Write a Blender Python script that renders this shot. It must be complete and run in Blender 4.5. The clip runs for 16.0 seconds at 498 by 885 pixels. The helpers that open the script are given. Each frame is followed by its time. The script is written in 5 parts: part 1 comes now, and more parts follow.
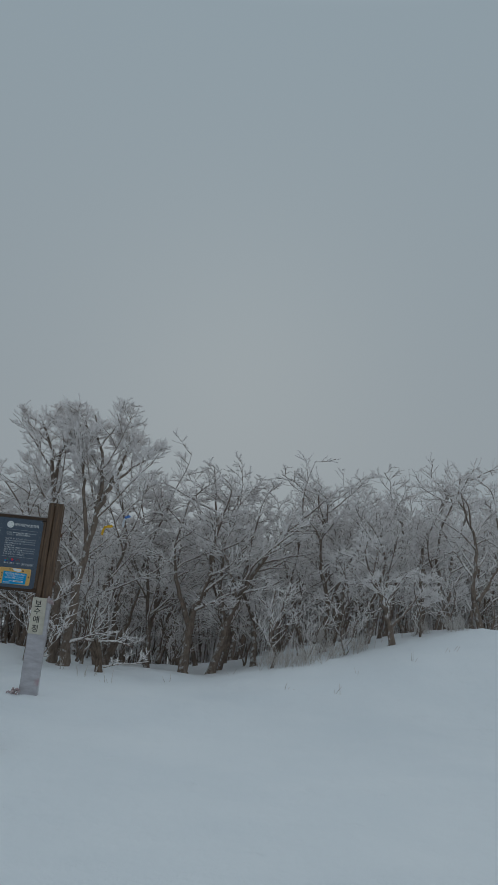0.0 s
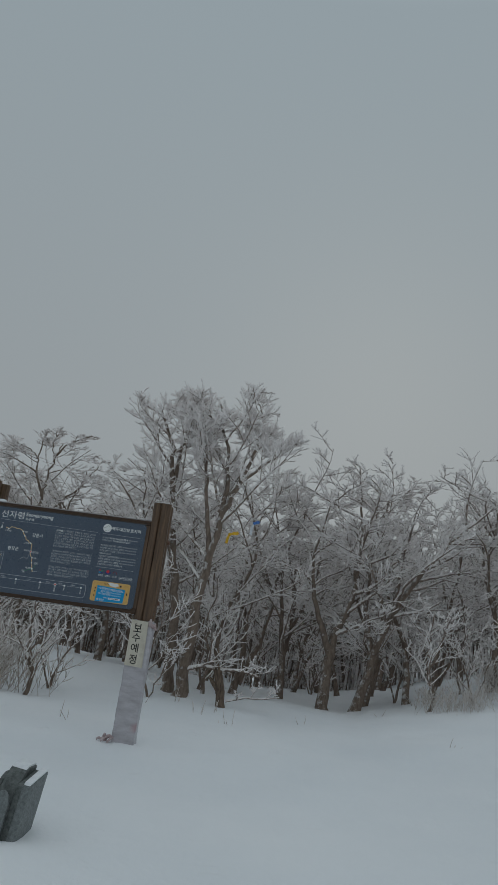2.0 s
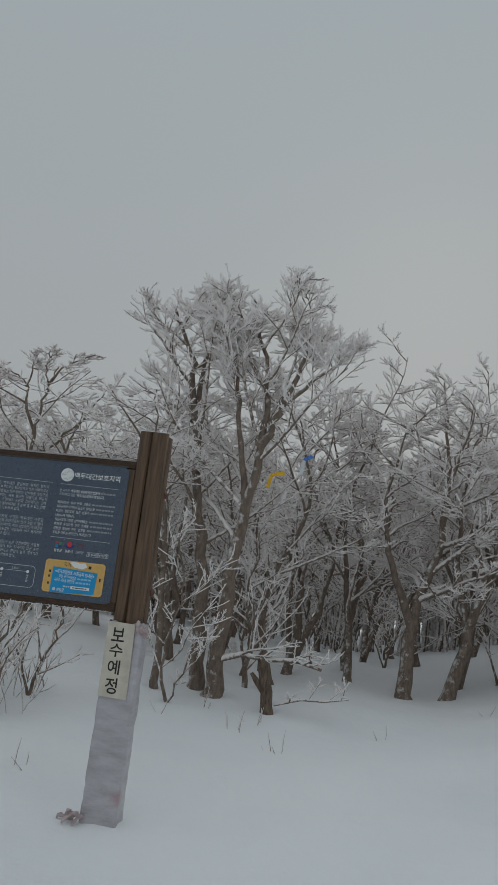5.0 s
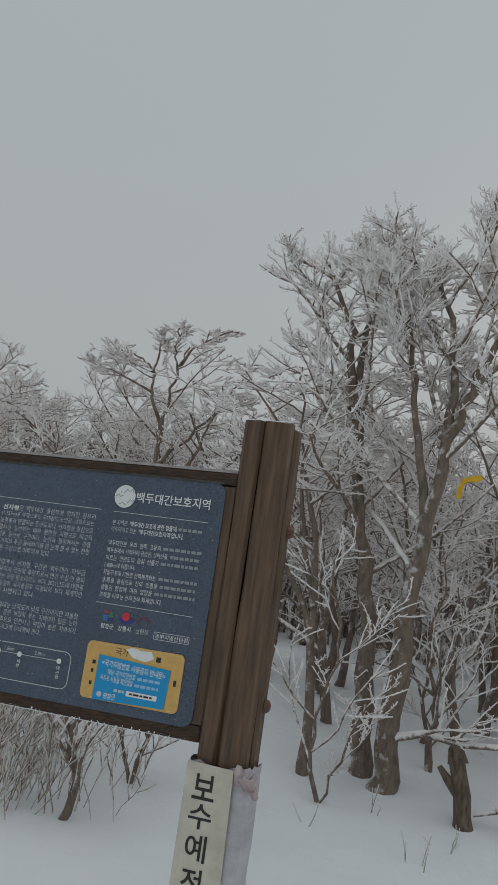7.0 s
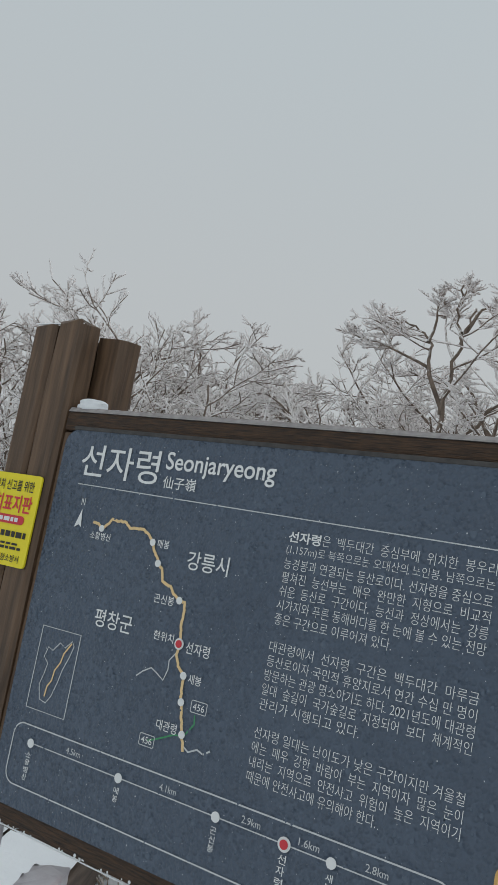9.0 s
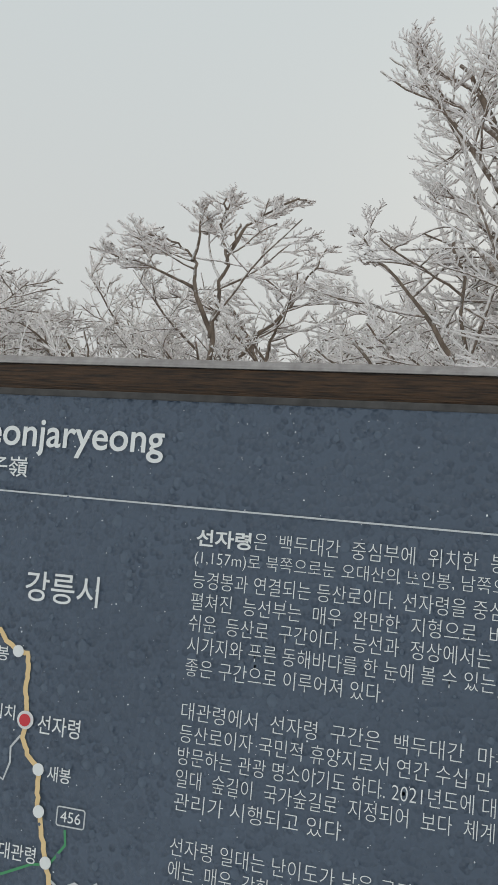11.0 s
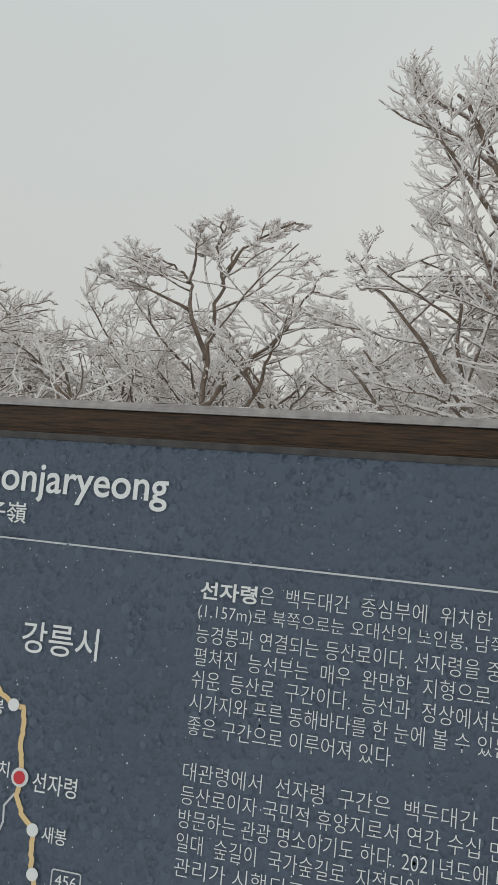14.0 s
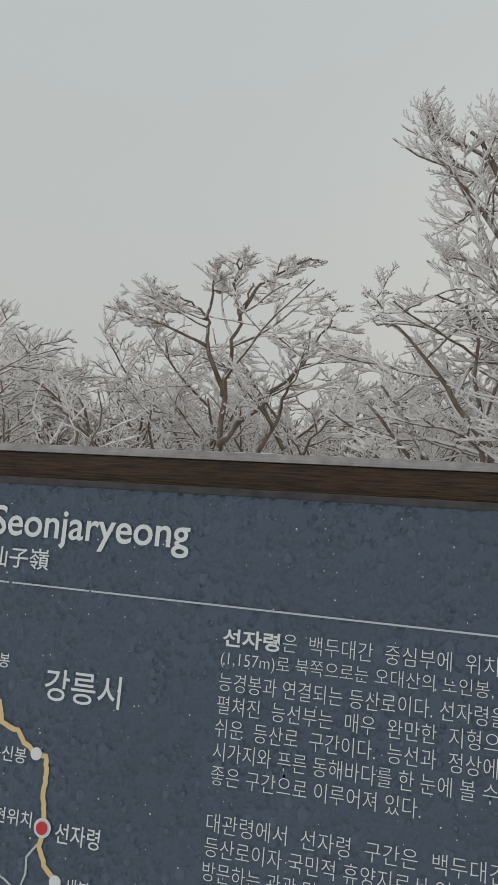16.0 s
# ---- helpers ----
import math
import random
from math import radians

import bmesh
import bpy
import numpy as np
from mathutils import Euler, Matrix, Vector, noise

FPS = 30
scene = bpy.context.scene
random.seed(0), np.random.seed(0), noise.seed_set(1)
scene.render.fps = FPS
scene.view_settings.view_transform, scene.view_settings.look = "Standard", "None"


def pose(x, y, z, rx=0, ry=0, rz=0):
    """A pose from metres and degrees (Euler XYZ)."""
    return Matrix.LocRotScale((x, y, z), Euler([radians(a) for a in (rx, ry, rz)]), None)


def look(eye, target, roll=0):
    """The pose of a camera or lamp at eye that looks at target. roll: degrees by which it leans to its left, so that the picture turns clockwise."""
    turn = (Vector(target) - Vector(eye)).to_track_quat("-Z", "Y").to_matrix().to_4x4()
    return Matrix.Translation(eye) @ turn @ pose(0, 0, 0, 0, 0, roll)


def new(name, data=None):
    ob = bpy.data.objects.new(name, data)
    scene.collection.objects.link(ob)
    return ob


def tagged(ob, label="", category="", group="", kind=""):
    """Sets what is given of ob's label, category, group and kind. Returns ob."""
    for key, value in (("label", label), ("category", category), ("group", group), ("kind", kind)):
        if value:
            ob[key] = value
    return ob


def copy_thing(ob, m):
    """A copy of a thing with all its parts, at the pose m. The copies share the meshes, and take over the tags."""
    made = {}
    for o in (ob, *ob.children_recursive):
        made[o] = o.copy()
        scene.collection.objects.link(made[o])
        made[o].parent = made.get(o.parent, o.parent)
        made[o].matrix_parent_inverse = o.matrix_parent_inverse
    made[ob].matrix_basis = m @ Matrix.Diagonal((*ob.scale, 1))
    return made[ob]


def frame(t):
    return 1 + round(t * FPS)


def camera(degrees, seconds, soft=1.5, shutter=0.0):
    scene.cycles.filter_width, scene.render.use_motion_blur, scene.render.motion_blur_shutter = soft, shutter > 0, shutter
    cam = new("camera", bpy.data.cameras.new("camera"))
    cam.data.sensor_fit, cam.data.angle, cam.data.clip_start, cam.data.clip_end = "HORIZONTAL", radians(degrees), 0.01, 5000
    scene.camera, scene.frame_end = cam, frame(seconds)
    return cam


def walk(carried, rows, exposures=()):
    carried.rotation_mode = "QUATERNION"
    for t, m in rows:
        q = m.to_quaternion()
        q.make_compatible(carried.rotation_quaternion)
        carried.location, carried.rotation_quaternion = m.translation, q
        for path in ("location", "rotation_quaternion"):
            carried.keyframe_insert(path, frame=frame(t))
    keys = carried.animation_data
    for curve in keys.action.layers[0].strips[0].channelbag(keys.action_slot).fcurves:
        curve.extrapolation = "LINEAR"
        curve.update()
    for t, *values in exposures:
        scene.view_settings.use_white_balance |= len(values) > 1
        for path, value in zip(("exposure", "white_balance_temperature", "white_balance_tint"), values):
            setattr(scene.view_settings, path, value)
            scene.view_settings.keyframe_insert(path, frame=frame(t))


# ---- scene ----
cam = camera(33.2, 16.0)
PATH = [
    (0, (0.044, -0.047, 1.423), (0.279, 1.836, 2.055), 4.6),
    (0.5, (0.087, 0.428, 1.514), (0.226, 2.321, 2.142), 5.7),
    (1, (0.176, 0.846, 1.615), (0.185, 2.746, 2.239), 5.2),
    (1.5, (0.107, 1.312, 1.737), (-0.038, 3.21, 2.351), 9.4),
    (2, (0.199, 1.747, 1.822), (0.089, 3.647, 2.438), 8.1),
    (2.5, (0.326, 2.161, 1.914), (0.215, 4.06, 2.533), 4.2),
    (3, (0.294, 2.586, 2.073), (0.223, 4.491, 2.679), 7.8),
    (3.5, (0.256, 3.047, 2.124), (0.202, 4.964, 2.693), 6.0),
    (4, (0.256, 3.491, 2.258), (0.172, 5.423, 2.767), 4.9),
    (4.2, (0.225, 3.642, 2.268), (0.088, 5.58, 2.741), 4.1),
    (6.3, (0.03, 5.412, 2.698), (-0.318, 7.333, 3.129), 10.6),
    (6.5, (-0.023, 5.582, 2.72), (-0.39, 7.502, 3.145), 10.8),
    (7, (-0.103, 6.072, 2.815), (-0.723, 7.934, 3.202), 8.3),
    (7.1, (-0.138, 6.135, 2.841), (-0.853, 7.966, 3.21), 9.2),
    (7.2, (-0.169, 6.216, 2.861), (-1.005, 8.0, 3.208), 9.8),
    (7.5, (-0.315, 6.433, 2.885), (-1.569, 8.467, 3.245), 10.4),
    (8, (-0.623, 6.709, 2.941), (-1.712, 8.358, 3.251), 10.9),
    (8.2, (-0.691, 6.842, 2.94), (-1.806, 8.473, 3.248), 11.0),
    (10.3, (-1.301, 7.522, 3.017), (-2.276, 9.254, 3.242), 6.1),
    (10.5, (-1.313, 7.566, 3.019), (-2.18, 9.354, 3.24), 3.9),
    (11, (-1.349, 7.53, 3.034), (-1.89, 9.445, 3.229), 4.6),
    (11.5, (-1.39, 7.501, 3.039), (-1.9, 9.425, 3.234), 5.5),
    (12, (-1.391, 7.519, 3.045), (-1.856, 9.454, 3.244), 6.0),
    (12.5, (-1.357, 7.515, 3.052), (-1.714, 9.47, 3.272), 5.8),
    (13, (-1.357, 7.531, 3.054), (-1.706, 9.488, 3.279), 5.9),
    (13.5, (-1.371, 7.535, 3.059), (-1.782, 9.479, 3.29), 5.8),
    (14, (-1.371, 7.544, 3.065), (-1.895, 9.459, 3.305), 5.2),
    (14.5, (-1.37, 7.553, 3.071), (-1.969, 9.444, 3.33), 4.7),
    (15, (-1.404, 7.53, 3.08), (-2.052, 9.401, 3.362), 4.9),
    (15.5, (-1.402, 7.524, 3.08), (-2.023, 9.401, 3.382), 5.0),
    (16, (-1.374, 7.538, 3.077), (-1.942, 9.43, 3.391), 4.9),
]
walk(cam, [(t, look(eye, target, roll)) for t, eye, target, roll in PATH],
     [(0, -1.0, 5800, 4), (1.5, -0.97, 5980, 5), (3.5, -0.95, 6150, 6), (4.2, -0.85, 6200, 7), (6.5, -0.65, 6350, 8),
      (7.5, -0.53, 6350, 8), (8.2, -0.42, 6300, 8), (10.3, -0.04, 6300, 9), (11, 0.02, 6550, 8), (12.5, -0.03, 6650, 8), (14.5, -0.06, 6700, 8), (15.2, -0.12, 6700, 8), (16, -0.26, 6650, 8)])

# ---- world and light ----
world = bpy.data.worlds.new("world")
scene.world = world
world.use_nodes = True
wn, wl = world.node_tree.nodes, world.node_tree.links
wn.clear()
SUN_ELEV, SUN_TURN = radians(24), radians(6)
sky = wn.new("ShaderNodeTexSky")
sky.sky_type = "NISHITA"
sky.sun_disc = False
sky.sun_elevation, sky.sun_rotation = SUN_ELEV, SUN_TURN
sky.dust_density = 6.0
sky_scale = wn.new("ShaderNodeMix")
sky_scale.data_type, sky_scale.blend_type = "RGBA", "MULTIPLY"
sky_scale.inputs[0].default_value = 1.0
sky_scale.inputs[7].default_value = (0.08, 0.08, 0.08, 1)
wl.new(sky.outputs[0], sky_scale.inputs[6])
coord = wn.new("ShaderNodeTexCoord")
sep = wn.new("ShaderNodeSeparateXYZ")
wl.new(coord.outputs["Generated"], sep.inputs[0])
fog = wn.new("ShaderNodeValToRGB")
fog.color_ramp.elements[0].position, fog.color_ramp.elements[0].color = 0.0, (0.585, 0.59, 0.585, 1)
fog.color_ramp.elements[1].position, fog.color_ramp.elements[1].color = 1.0, (1.28, 1.32, 1.34, 1)
fog.color_ramp.elements.new(0.30).color = (0.60, 0.62, 0.625, 1)
fog.color_ramp.elements.new(0.72).color = (0.585, 0.645, 0.672, 1)
wl.new(sep.outputs[2], fog.inputs[0])
mix = wn.new("ShaderNodeMix")
mix.data_type = "RGBA"
mix.inputs[0].default_value = 0.985
wl.new(sky_scale.outputs[2], mix.inputs[6])
wl.new(fog.outputs[0], mix.inputs[7])
bg = wn.new("ShaderNodeBackground")
bg.inputs[1].default_value = 1.0
wl.new(mix.outputs[2], bg.inputs[0])
out = wn.new("ShaderNodeOutputWorld")
wl.new(bg.outputs[0], out.inputs[0])

sun = new("sun", bpy.data.lights.new("sun", "SUN"))
sun.data.energy, sun.data.angle, sun.data.color = 0.8, radians(40), (1.0, 0.97, 0.93)
sun.matrix_world = look((0, 0, 0), (-math.sin(SUN_TURN) * math.cos(SUN_ELEV), -math.cos(SUN_TURN) * math.cos(SUN_ELEV), -math.sin(SUN_ELEV)))


# ---- materials ----
def material(name, rough=0.8, metal=0.0):
    m = bpy.data.materials.new(name)
    m.use_nodes = True
    n = m.node_tree.nodes
    b = n["Principled BSDF"]
    b.inputs["Roughness"].default_value, b.inputs["Metallic"].default_value = rough, metal
    return m, n, m.node_tree.links, b


def noise_node(n, l, scale, detail=4.0, rough=0.55, stretch=None, space="Object"):
    tc = n.new("ShaderNodeTexCoord")
    t = n.new("ShaderNodeTexNoise")
    t.inputs["Scale"].default_value, t.inputs["Detail"].default_value, t.inputs["Roughness"].default_value = scale, detail, rough
    if stretch:
        mp = n.new("ShaderNodeMapping")
        mp.inputs["Scale"].default_value = stretch
        l.new(tc.outputs[space], mp.inputs[0])
        l.new(mp.outputs[0], t.inputs["Vector"])
    else:
        l.new(tc.outputs[space], t.inputs["Vector"])
    return t


def ramp(n, l, source, stops):
    r = n.new("ShaderNodeValToRGB")
    e = r.color_ramp.elements
    e[0].position, e[0].color = stops[0][0], (*stops[0][1], 1)
    e[1].position, e[1].color = stops[-1][0], (*stops[-1][1], 1)
    for p, c in stops[1:-1]:
        e.new(p).color = (*c, 1)
    l.new(source, r.inputs[0])
    return r


def bump(n, l, source, b, strength, distance):
    k = n.new("ShaderNodeBump")
    k.inputs["Strength"].default_value, k.inputs["Distance"].default_value = strength, distance
    l.new(source, k.inputs["Height"])
    l.new(k.outputs[0], b.inputs["Normal"])
    return k


def mottled(name, dark, light, scale, rough=0.8, relief=0.3, depth=0.003, stretch=None, metal=0.0, spread=(0.3, 0.7)):
    m, n, l, b = material(name, rough, metal)
    t = noise_node(n, l, scale, 6.0, 0.6, stretch)
    r = ramp(n, l, t.outputs[0], [(spread[0], dark), (spread[1], light)])
    l.new(r.outputs[0], b.inputs["Base Color"])
    if relief:
        bump(n, l, t.outputs[0], b, relief, depth)
    return m


def snow_material():
    m, n, l, b = material("snow", 0.7)
    big = noise_node(n, l, 0.7, 4.0)
    fine = noise_node(n, l, 60.0, 5.0, 0.7)
    r = ramp(n, l, big.outputs[0], [(0.3, (0.83, 0.855, 0.88)), (0.7, (0.89, 0.905, 0.92))])
    l.new(r.outputs[0], b.inputs["Base Color"])
    mid = noise_node(n, l, 5.0, 6.0, 0.62)
    add = n.new("ShaderNodeMath")
    add.operation = "MULTIPLY_ADD"
    add.inputs[1].default_value = 0.12
    l.new(fine.outputs[0], add.inputs[0])
    l.new(mid.outputs[0], add.inputs[2])
    spot = noise_node(n, l, 4.2, 3.0, 0.5)
    dent = ramp(n, l, spot.outputs[0], [(0.66, (0, 0, 0)), (0.76, (1, 1, 1))])
    less = n.new("ShaderNodeMath")
    less.operation = "MULTIPLY_ADD"
    less.inputs[1].default_value = -0.35
    l.new(dent.outputs[0], less.inputs[0])
    l.new(add.outputs[0], less.inputs[2])
    bump(n, l, less.outputs[0], b, 0.5, 0.055)
    b.inputs["Subsurface Weight"].default_value = 0.0
    return m


def rimed(name, bark_dark, bark_light, cover, rime_tone, scale=14.0):
    """Bark with hoar frost on the sides that face up and into the wind."""
    m, n, l, b = material(name, 0.85)
    grain = noise_node(n, l, scale * 2.2, 5.0, 0.65, (1, 1, 0.35))
    bark = ramp(n, l, grain.outputs[0], [(0.3, bark_dark), (0.72, bark_light)])
    geo = n.new("ShaderNodeNewGeometry")
    dot = n.new("ShaderNodeVectorMath")
    dot.operation = "DOT_PRODUCT"
    dot.inputs[1].default_value = (-0.45, -0.35, 0.82)
    l.new(geo.outputs["Normal"], dot.inputs[0])
    patch = noise_node(n, l, scale, 5.0, 0.7)
    s = n.new("ShaderNodeMath")
    s.operation = "MULTIPLY_ADD"
    s.inputs[1].default_value, s.inputs[2].default_value = 1.5, cover - 0.75
    l.new(patch.outputs[0], s.inputs[0])
    s2 = n.new("ShaderNodeMath")
    s2.operation = "MULTIPLY_ADD"
    s2.inputs[1].default_value = 0.42
    l.new(dot.outputs["Value"], s2.inputs[0])
    l.new(s.outputs[0], s2.inputs[2])
    edge = ramp(n, l, s2.outputs[0], [(0.36, (0, 0, 0)), (0.62, (1, 1, 1))])
    mx = n.new("ShaderNodeMix")
    mx.data_type = "RGBA"
    l.new(edge.outputs[0], mx.inputs[0])
    l.new(bark.outputs[0], mx.inputs[6])
    mx.inputs[7].default_value = (*rime_tone, 1)
    l.new(mx.outputs[2], b.inputs["Base Color"])
    bump(n, l, patch.outputs[0], b, 0.5, 0.01)
    return m


M_SNOW = snow_material()
M_TRUNK = rimed("rimed_trunk_bark", (0.105, 0.079, 0.061), (0.28, 0.215, 0.167), 0.11, (0.70, 0.69, 0.68))
M_LIMB = rimed("rimed_limb_bark", (0.105, 0.077, 0.059), (0.29, 0.22, 0.172), 0.42, (0.86, 0.82, 0.80), 22.0)
M_TWIG = rimed("rime_covered_twig", (0.17, 0.115, 0.085), (0.34, 0.255, 0.20), 0.84, (0.92, 0.875, 0.86), 30.0)
M_GRASS = rimed("frosted_dry_stem", (0.16, 0.125, 0.088), (0.36, 0.28, 0.21), 0.50, (0.74, 0.70, 0.67), 26.0)
M_WOOD = mottled("dark_stained_timber", (0.036, 0.021, 0.012), (0.195, 0.116, 0.065), 9.0, 0.55, 0.6, 0.004, (7, 7, 0.5), spread=(0.26, 0.80))
M_WOODX = mottled("dark_stained_rail_timber", (0.009, 0.005, 0.003), (0.105, 0.052, 0.022), 9.0, 0.62, 0.9, 0.004, (3.5, 50, 60), spread=(0.34, 0.70))


# ---- mesh helpers ----
def mesh_from(name, verts, faces, mat, smooth=True):
    me = bpy.data.meshes.new(name)
    me.from_pydata(verts, [], faces)
    me.materials.append(mat)
    if smooth:
        me.polygons.foreach_set("use_smooth", [True] * len(me.polygons))
    me.update()
    return me


def part(name, bm, mat, parent=None, label=""):
    me = bpy.data.meshes.new(name)
    bm.to_mesh(me)
    bm.free()
    me.materials.append(mat)
    ob = new(name, me)
    ob.parent = parent
    return tagged(ob, label)


def part_mesh(name, me, parent=None, label="", kind=""):
    ob = new(name, me)
    ob.parent = parent
    return tagged(ob, label, kind=kind)


def empty(name, at=(0, 0, 0), turn=0.0, label="", category="", group="", kind=""):
    e = new(name)
    e.empty_display_size = 0.1
    e.matrix_basis = pose(*at, 0, 0, turn)
    return tagged(e, label, category, group, kind)


def box_bm(x0, x1, y0, y1, z0, z1, bevel=0.004, segments=2):
    bm = bmesh.new()
    bmesh.ops.create_cube(bm, size=1)
    for v in bm.verts:
        v.co = Vector(((x0 + x1) / 2 + v.co.x * (x1 - x0), (y0 + y1) / 2 + v.co.y * (y1 - y0), (z0 + z1) / 2 + v.co.z * (z1 - z0)))
    if bevel:
        bmesh.ops.bevel(bm, geom=bm.edges[:], offset=bevel, segments=segments, affect="EDGES", profile=0.6)
    return bm


class Tubes:
    """Collects tapered branches, and short spurs along twigs, into one mesh."""

    def __init__(self):
        self.items, self.twigs = {}, {}

    def add(self, pts, radii, sides, wobble=0.0, rng=None, cap=True):
        self.items.setdefault((len(pts), sides, cap), []).append(([tuple(p) for p in pts], list(radii), wobble))

    def spurs(self, pts, radius, count, length):
        self.twigs.setdefault((len(pts), count), []).append(([tuple(p) for p in pts], radius, length))

    def mesh(self, name, mat):
        dice = np.random.RandomState(len(name) + sum(len(v) for v in self.items.values()))
        groups = {k: (np.array([i[0] for i in v], float), np.array([i[1] for i in v], float), np.array([i[2] for i in v], float)) for k, v in self.items.items()}
        for (n, count), rows in self.twigs.items():
            pts, radius, length = np.array([r[0] for r in rows], float), np.array([r[1] for r in rows], float), np.array([r[2] for r in rows], float)
            feet, tips, thick = [], [], []
            for k in range(count):
                f = np.clip((k + dice.rand(len(rows))) / count, 0.06, 0.98) * (n - 1)
                i = np.minimum(f.astype(int), n - 2)
                who = np.arange(len(rows))
                a, b = pts[who, i], pts[who, i + 1]
                d = b - a
                d /= np.linalg.norm(d, axis=1, keepdims=True) + 1e-9
                side = np.cross(d, np.array([0, 0, 1.0])) + 0.25 * dice.randn(len(rows), 3)
                side -= d * (side * d).sum(1, keepdims=True)
                side /= np.linalg.norm(side, axis=1, keepdims=True) + 1e-9
                foot = a + (b - a) * (f - i)[:, None]
                way = d * 0.75 + side * (0.75 if k % 2 else -0.75) + np.array([0, 0, 0.28])
                way /= np.linalg.norm(way, axis=1, keepdims=True)
                feet.append(foot)
                tips.append(foot + way * (length * dice.uniform(0.5, 1.25, len(rows)) * (1.15 - 0.5 * f / (n - 1)))[:, None])
                thick.append(radius * dice.uniform(0.8, 1.15, len(rows)))
            feet, tips, thick = np.concatenate(feet), np.concatenate(tips), np.concatenate(thick)
            more = (np.stack([feet, tips], 1), np.stack([thick * 0.85, thick * 0.75], 1), np.full(len(feet), 0.2))
            old = groups.get((2, 3, True))
            groups[(2, 3, True)] = tuple(np.concatenate(p) for p in zip(old, more)) if old else more
        verts, loops, starts, base, at = [], [], [], 0, 0
        for (n, sides, cap), (pts, radii, wobble) in groups.items():
            count = len(pts)
            d = np.empty_like(pts)
            d[:, 1:-1] = pts[:, 2:] - pts[:, :-2]
            d[:, 0], d[:, -1] = pts[:, 1] - pts[:, 0], pts[:, -1] - pts[:, -2]
            d /= np.linalg.norm(d, axis=2, keepdims=True) + 1e-9
            pick = np.where(np.abs(d[:, :1, 2]) > 0.9, 1.0, 0.0)
            side = np.cross(d[:, 0], np.concatenate([pick, 0 * pick, 1 - pick], 1))
            ang = 2 * math.pi * np.arange(sides) / sides
            rings = np.empty((count, n, sides, 3))
            for i in range(n):
                side = side - d[:, i] * (side * d[:, i]).sum(1, keepdims=True)
                side /= np.linalg.norm(side, axis=1, keepdims=True) + 1e-9
                up = np.cross(d[:, i], side)
                r = radii[:, i, None] * (1 + wobble[:, None] * (dice.rand(count, sides) - 0.5))
                rings[:, i] = pts[:, i, None] + side[:, None] * (np.cos(ang) * r)[..., None] + up[:, None] * (np.sin(ang) * r)[..., None]
            verts.append(rings.reshape(-1, 3))
            first = base + np.arange(count)[:, None, None] * (n * sides) + np.arange(n - 1)[None, :, None] * sides
            k = np.arange(sides)
            a, b = first + k, first + (k + 1) % sides
            quads = np.stack([a, b, b + sides, a + sides], -1).reshape(-1, 4)
            loops.append(quads.ravel())
            starts.append(at + 4 * np.arange(len(quads)))
            at += quads.size
            if cap:
                ends = (base + np.arange(count)[:, None] * (n * sides) + (n - 1) * sides + k).reshape(-1, sides)
                loops.append(ends.ravel())
                starts.append(at + sides * np.arange(len(ends)))
                at += ends.size
            base += count * n * sides
        me = bpy.data.meshes.new(name)
        me.vertices.add(base)
        me.vertices.foreach_set("co", np.concatenate(verts).ravel().astype(np.float32))
        me.loops.add(at)
        me.loops.foreach_set("vertex_index", np.concatenate(loops).astype(np.int32))
        starts = np.concatenate(starts).astype(np.int32)
        me.polygons.add(len(starts))
        me.polygons.foreach_set("loop_start", starts)
        me.polygons.foreach_set("use_smooth", np.ones(len(starts), bool))
        me.materials.append(mat)
        me.update(calc_edges=True)
        me.validate()
        return me


# ---- ground ----
def smooth(a, b, v):
    v = min(1.0, max(0.0, (v - a) / (b - a)))
    return v * v * (3 - 2 * v)


def ground_z(x, y):
    """Height of the snow."""
    if y < 8.2:
        z = -0.03 + 0.1865 * y
    else:
        z = 1.50 + 0.13 * (y - 8.2)
    if y > 12.2:
        z = 2.02 + 0.055 * (y - 12.2)
    if y > 30:
        z = 3.0 + 0.02 * (y - 30)
    if y > 120:
        z = 4.8
    if y < -25:
        z = -4.69 - 0.02 * (-25 - y)
    if y < -200:
        z = -8.19
    near = 1.0 - smooth(25, 60, math.hypot(x, y - 8))
    z += min(1.0, 0.26 * max(0.0, x - 1.2)) * smooth(8.0, 11.5, y) * near
    z += 0.10 * smooth(-2.2, -4.0, x) * smooth(7, 10, y) * near
    z += near * (0.11 * noise.noise((x * 0.45, y * 0.45, 3.1)) + 0.03 * noise.noise((x * 1.7, y * 1.7, 9.0)) + 0.013 * noise.noise((x * 5, y * 5, 1.0)))
    z += 0.18 * smooth(10.0, 12.5, y) * smooth(-0.3, -1.5, x) * near
    for px in (-0.80, -2.19):
        z += 0.025 * math.exp(-((x - px) ** 2 + (y - 8.33) ** 2) / 0.035)
    z -= 0.07 * math.exp(-((x + 0.95) ** 2 + (y - 6.25) ** 2) / 0.12)
    return z


def ground_line(fine, lo, hi, far):
    a = list(np.arange(lo, hi, fine))
    step, v = fine, hi
    while v < far:
        a.append(v)
        step *= 1.35
        v += step
    step, v = fine, lo
    while v > -far:
        step *= 1.35
        v -= step
        a.insert(0, v)
    return [float(q) for q in a]


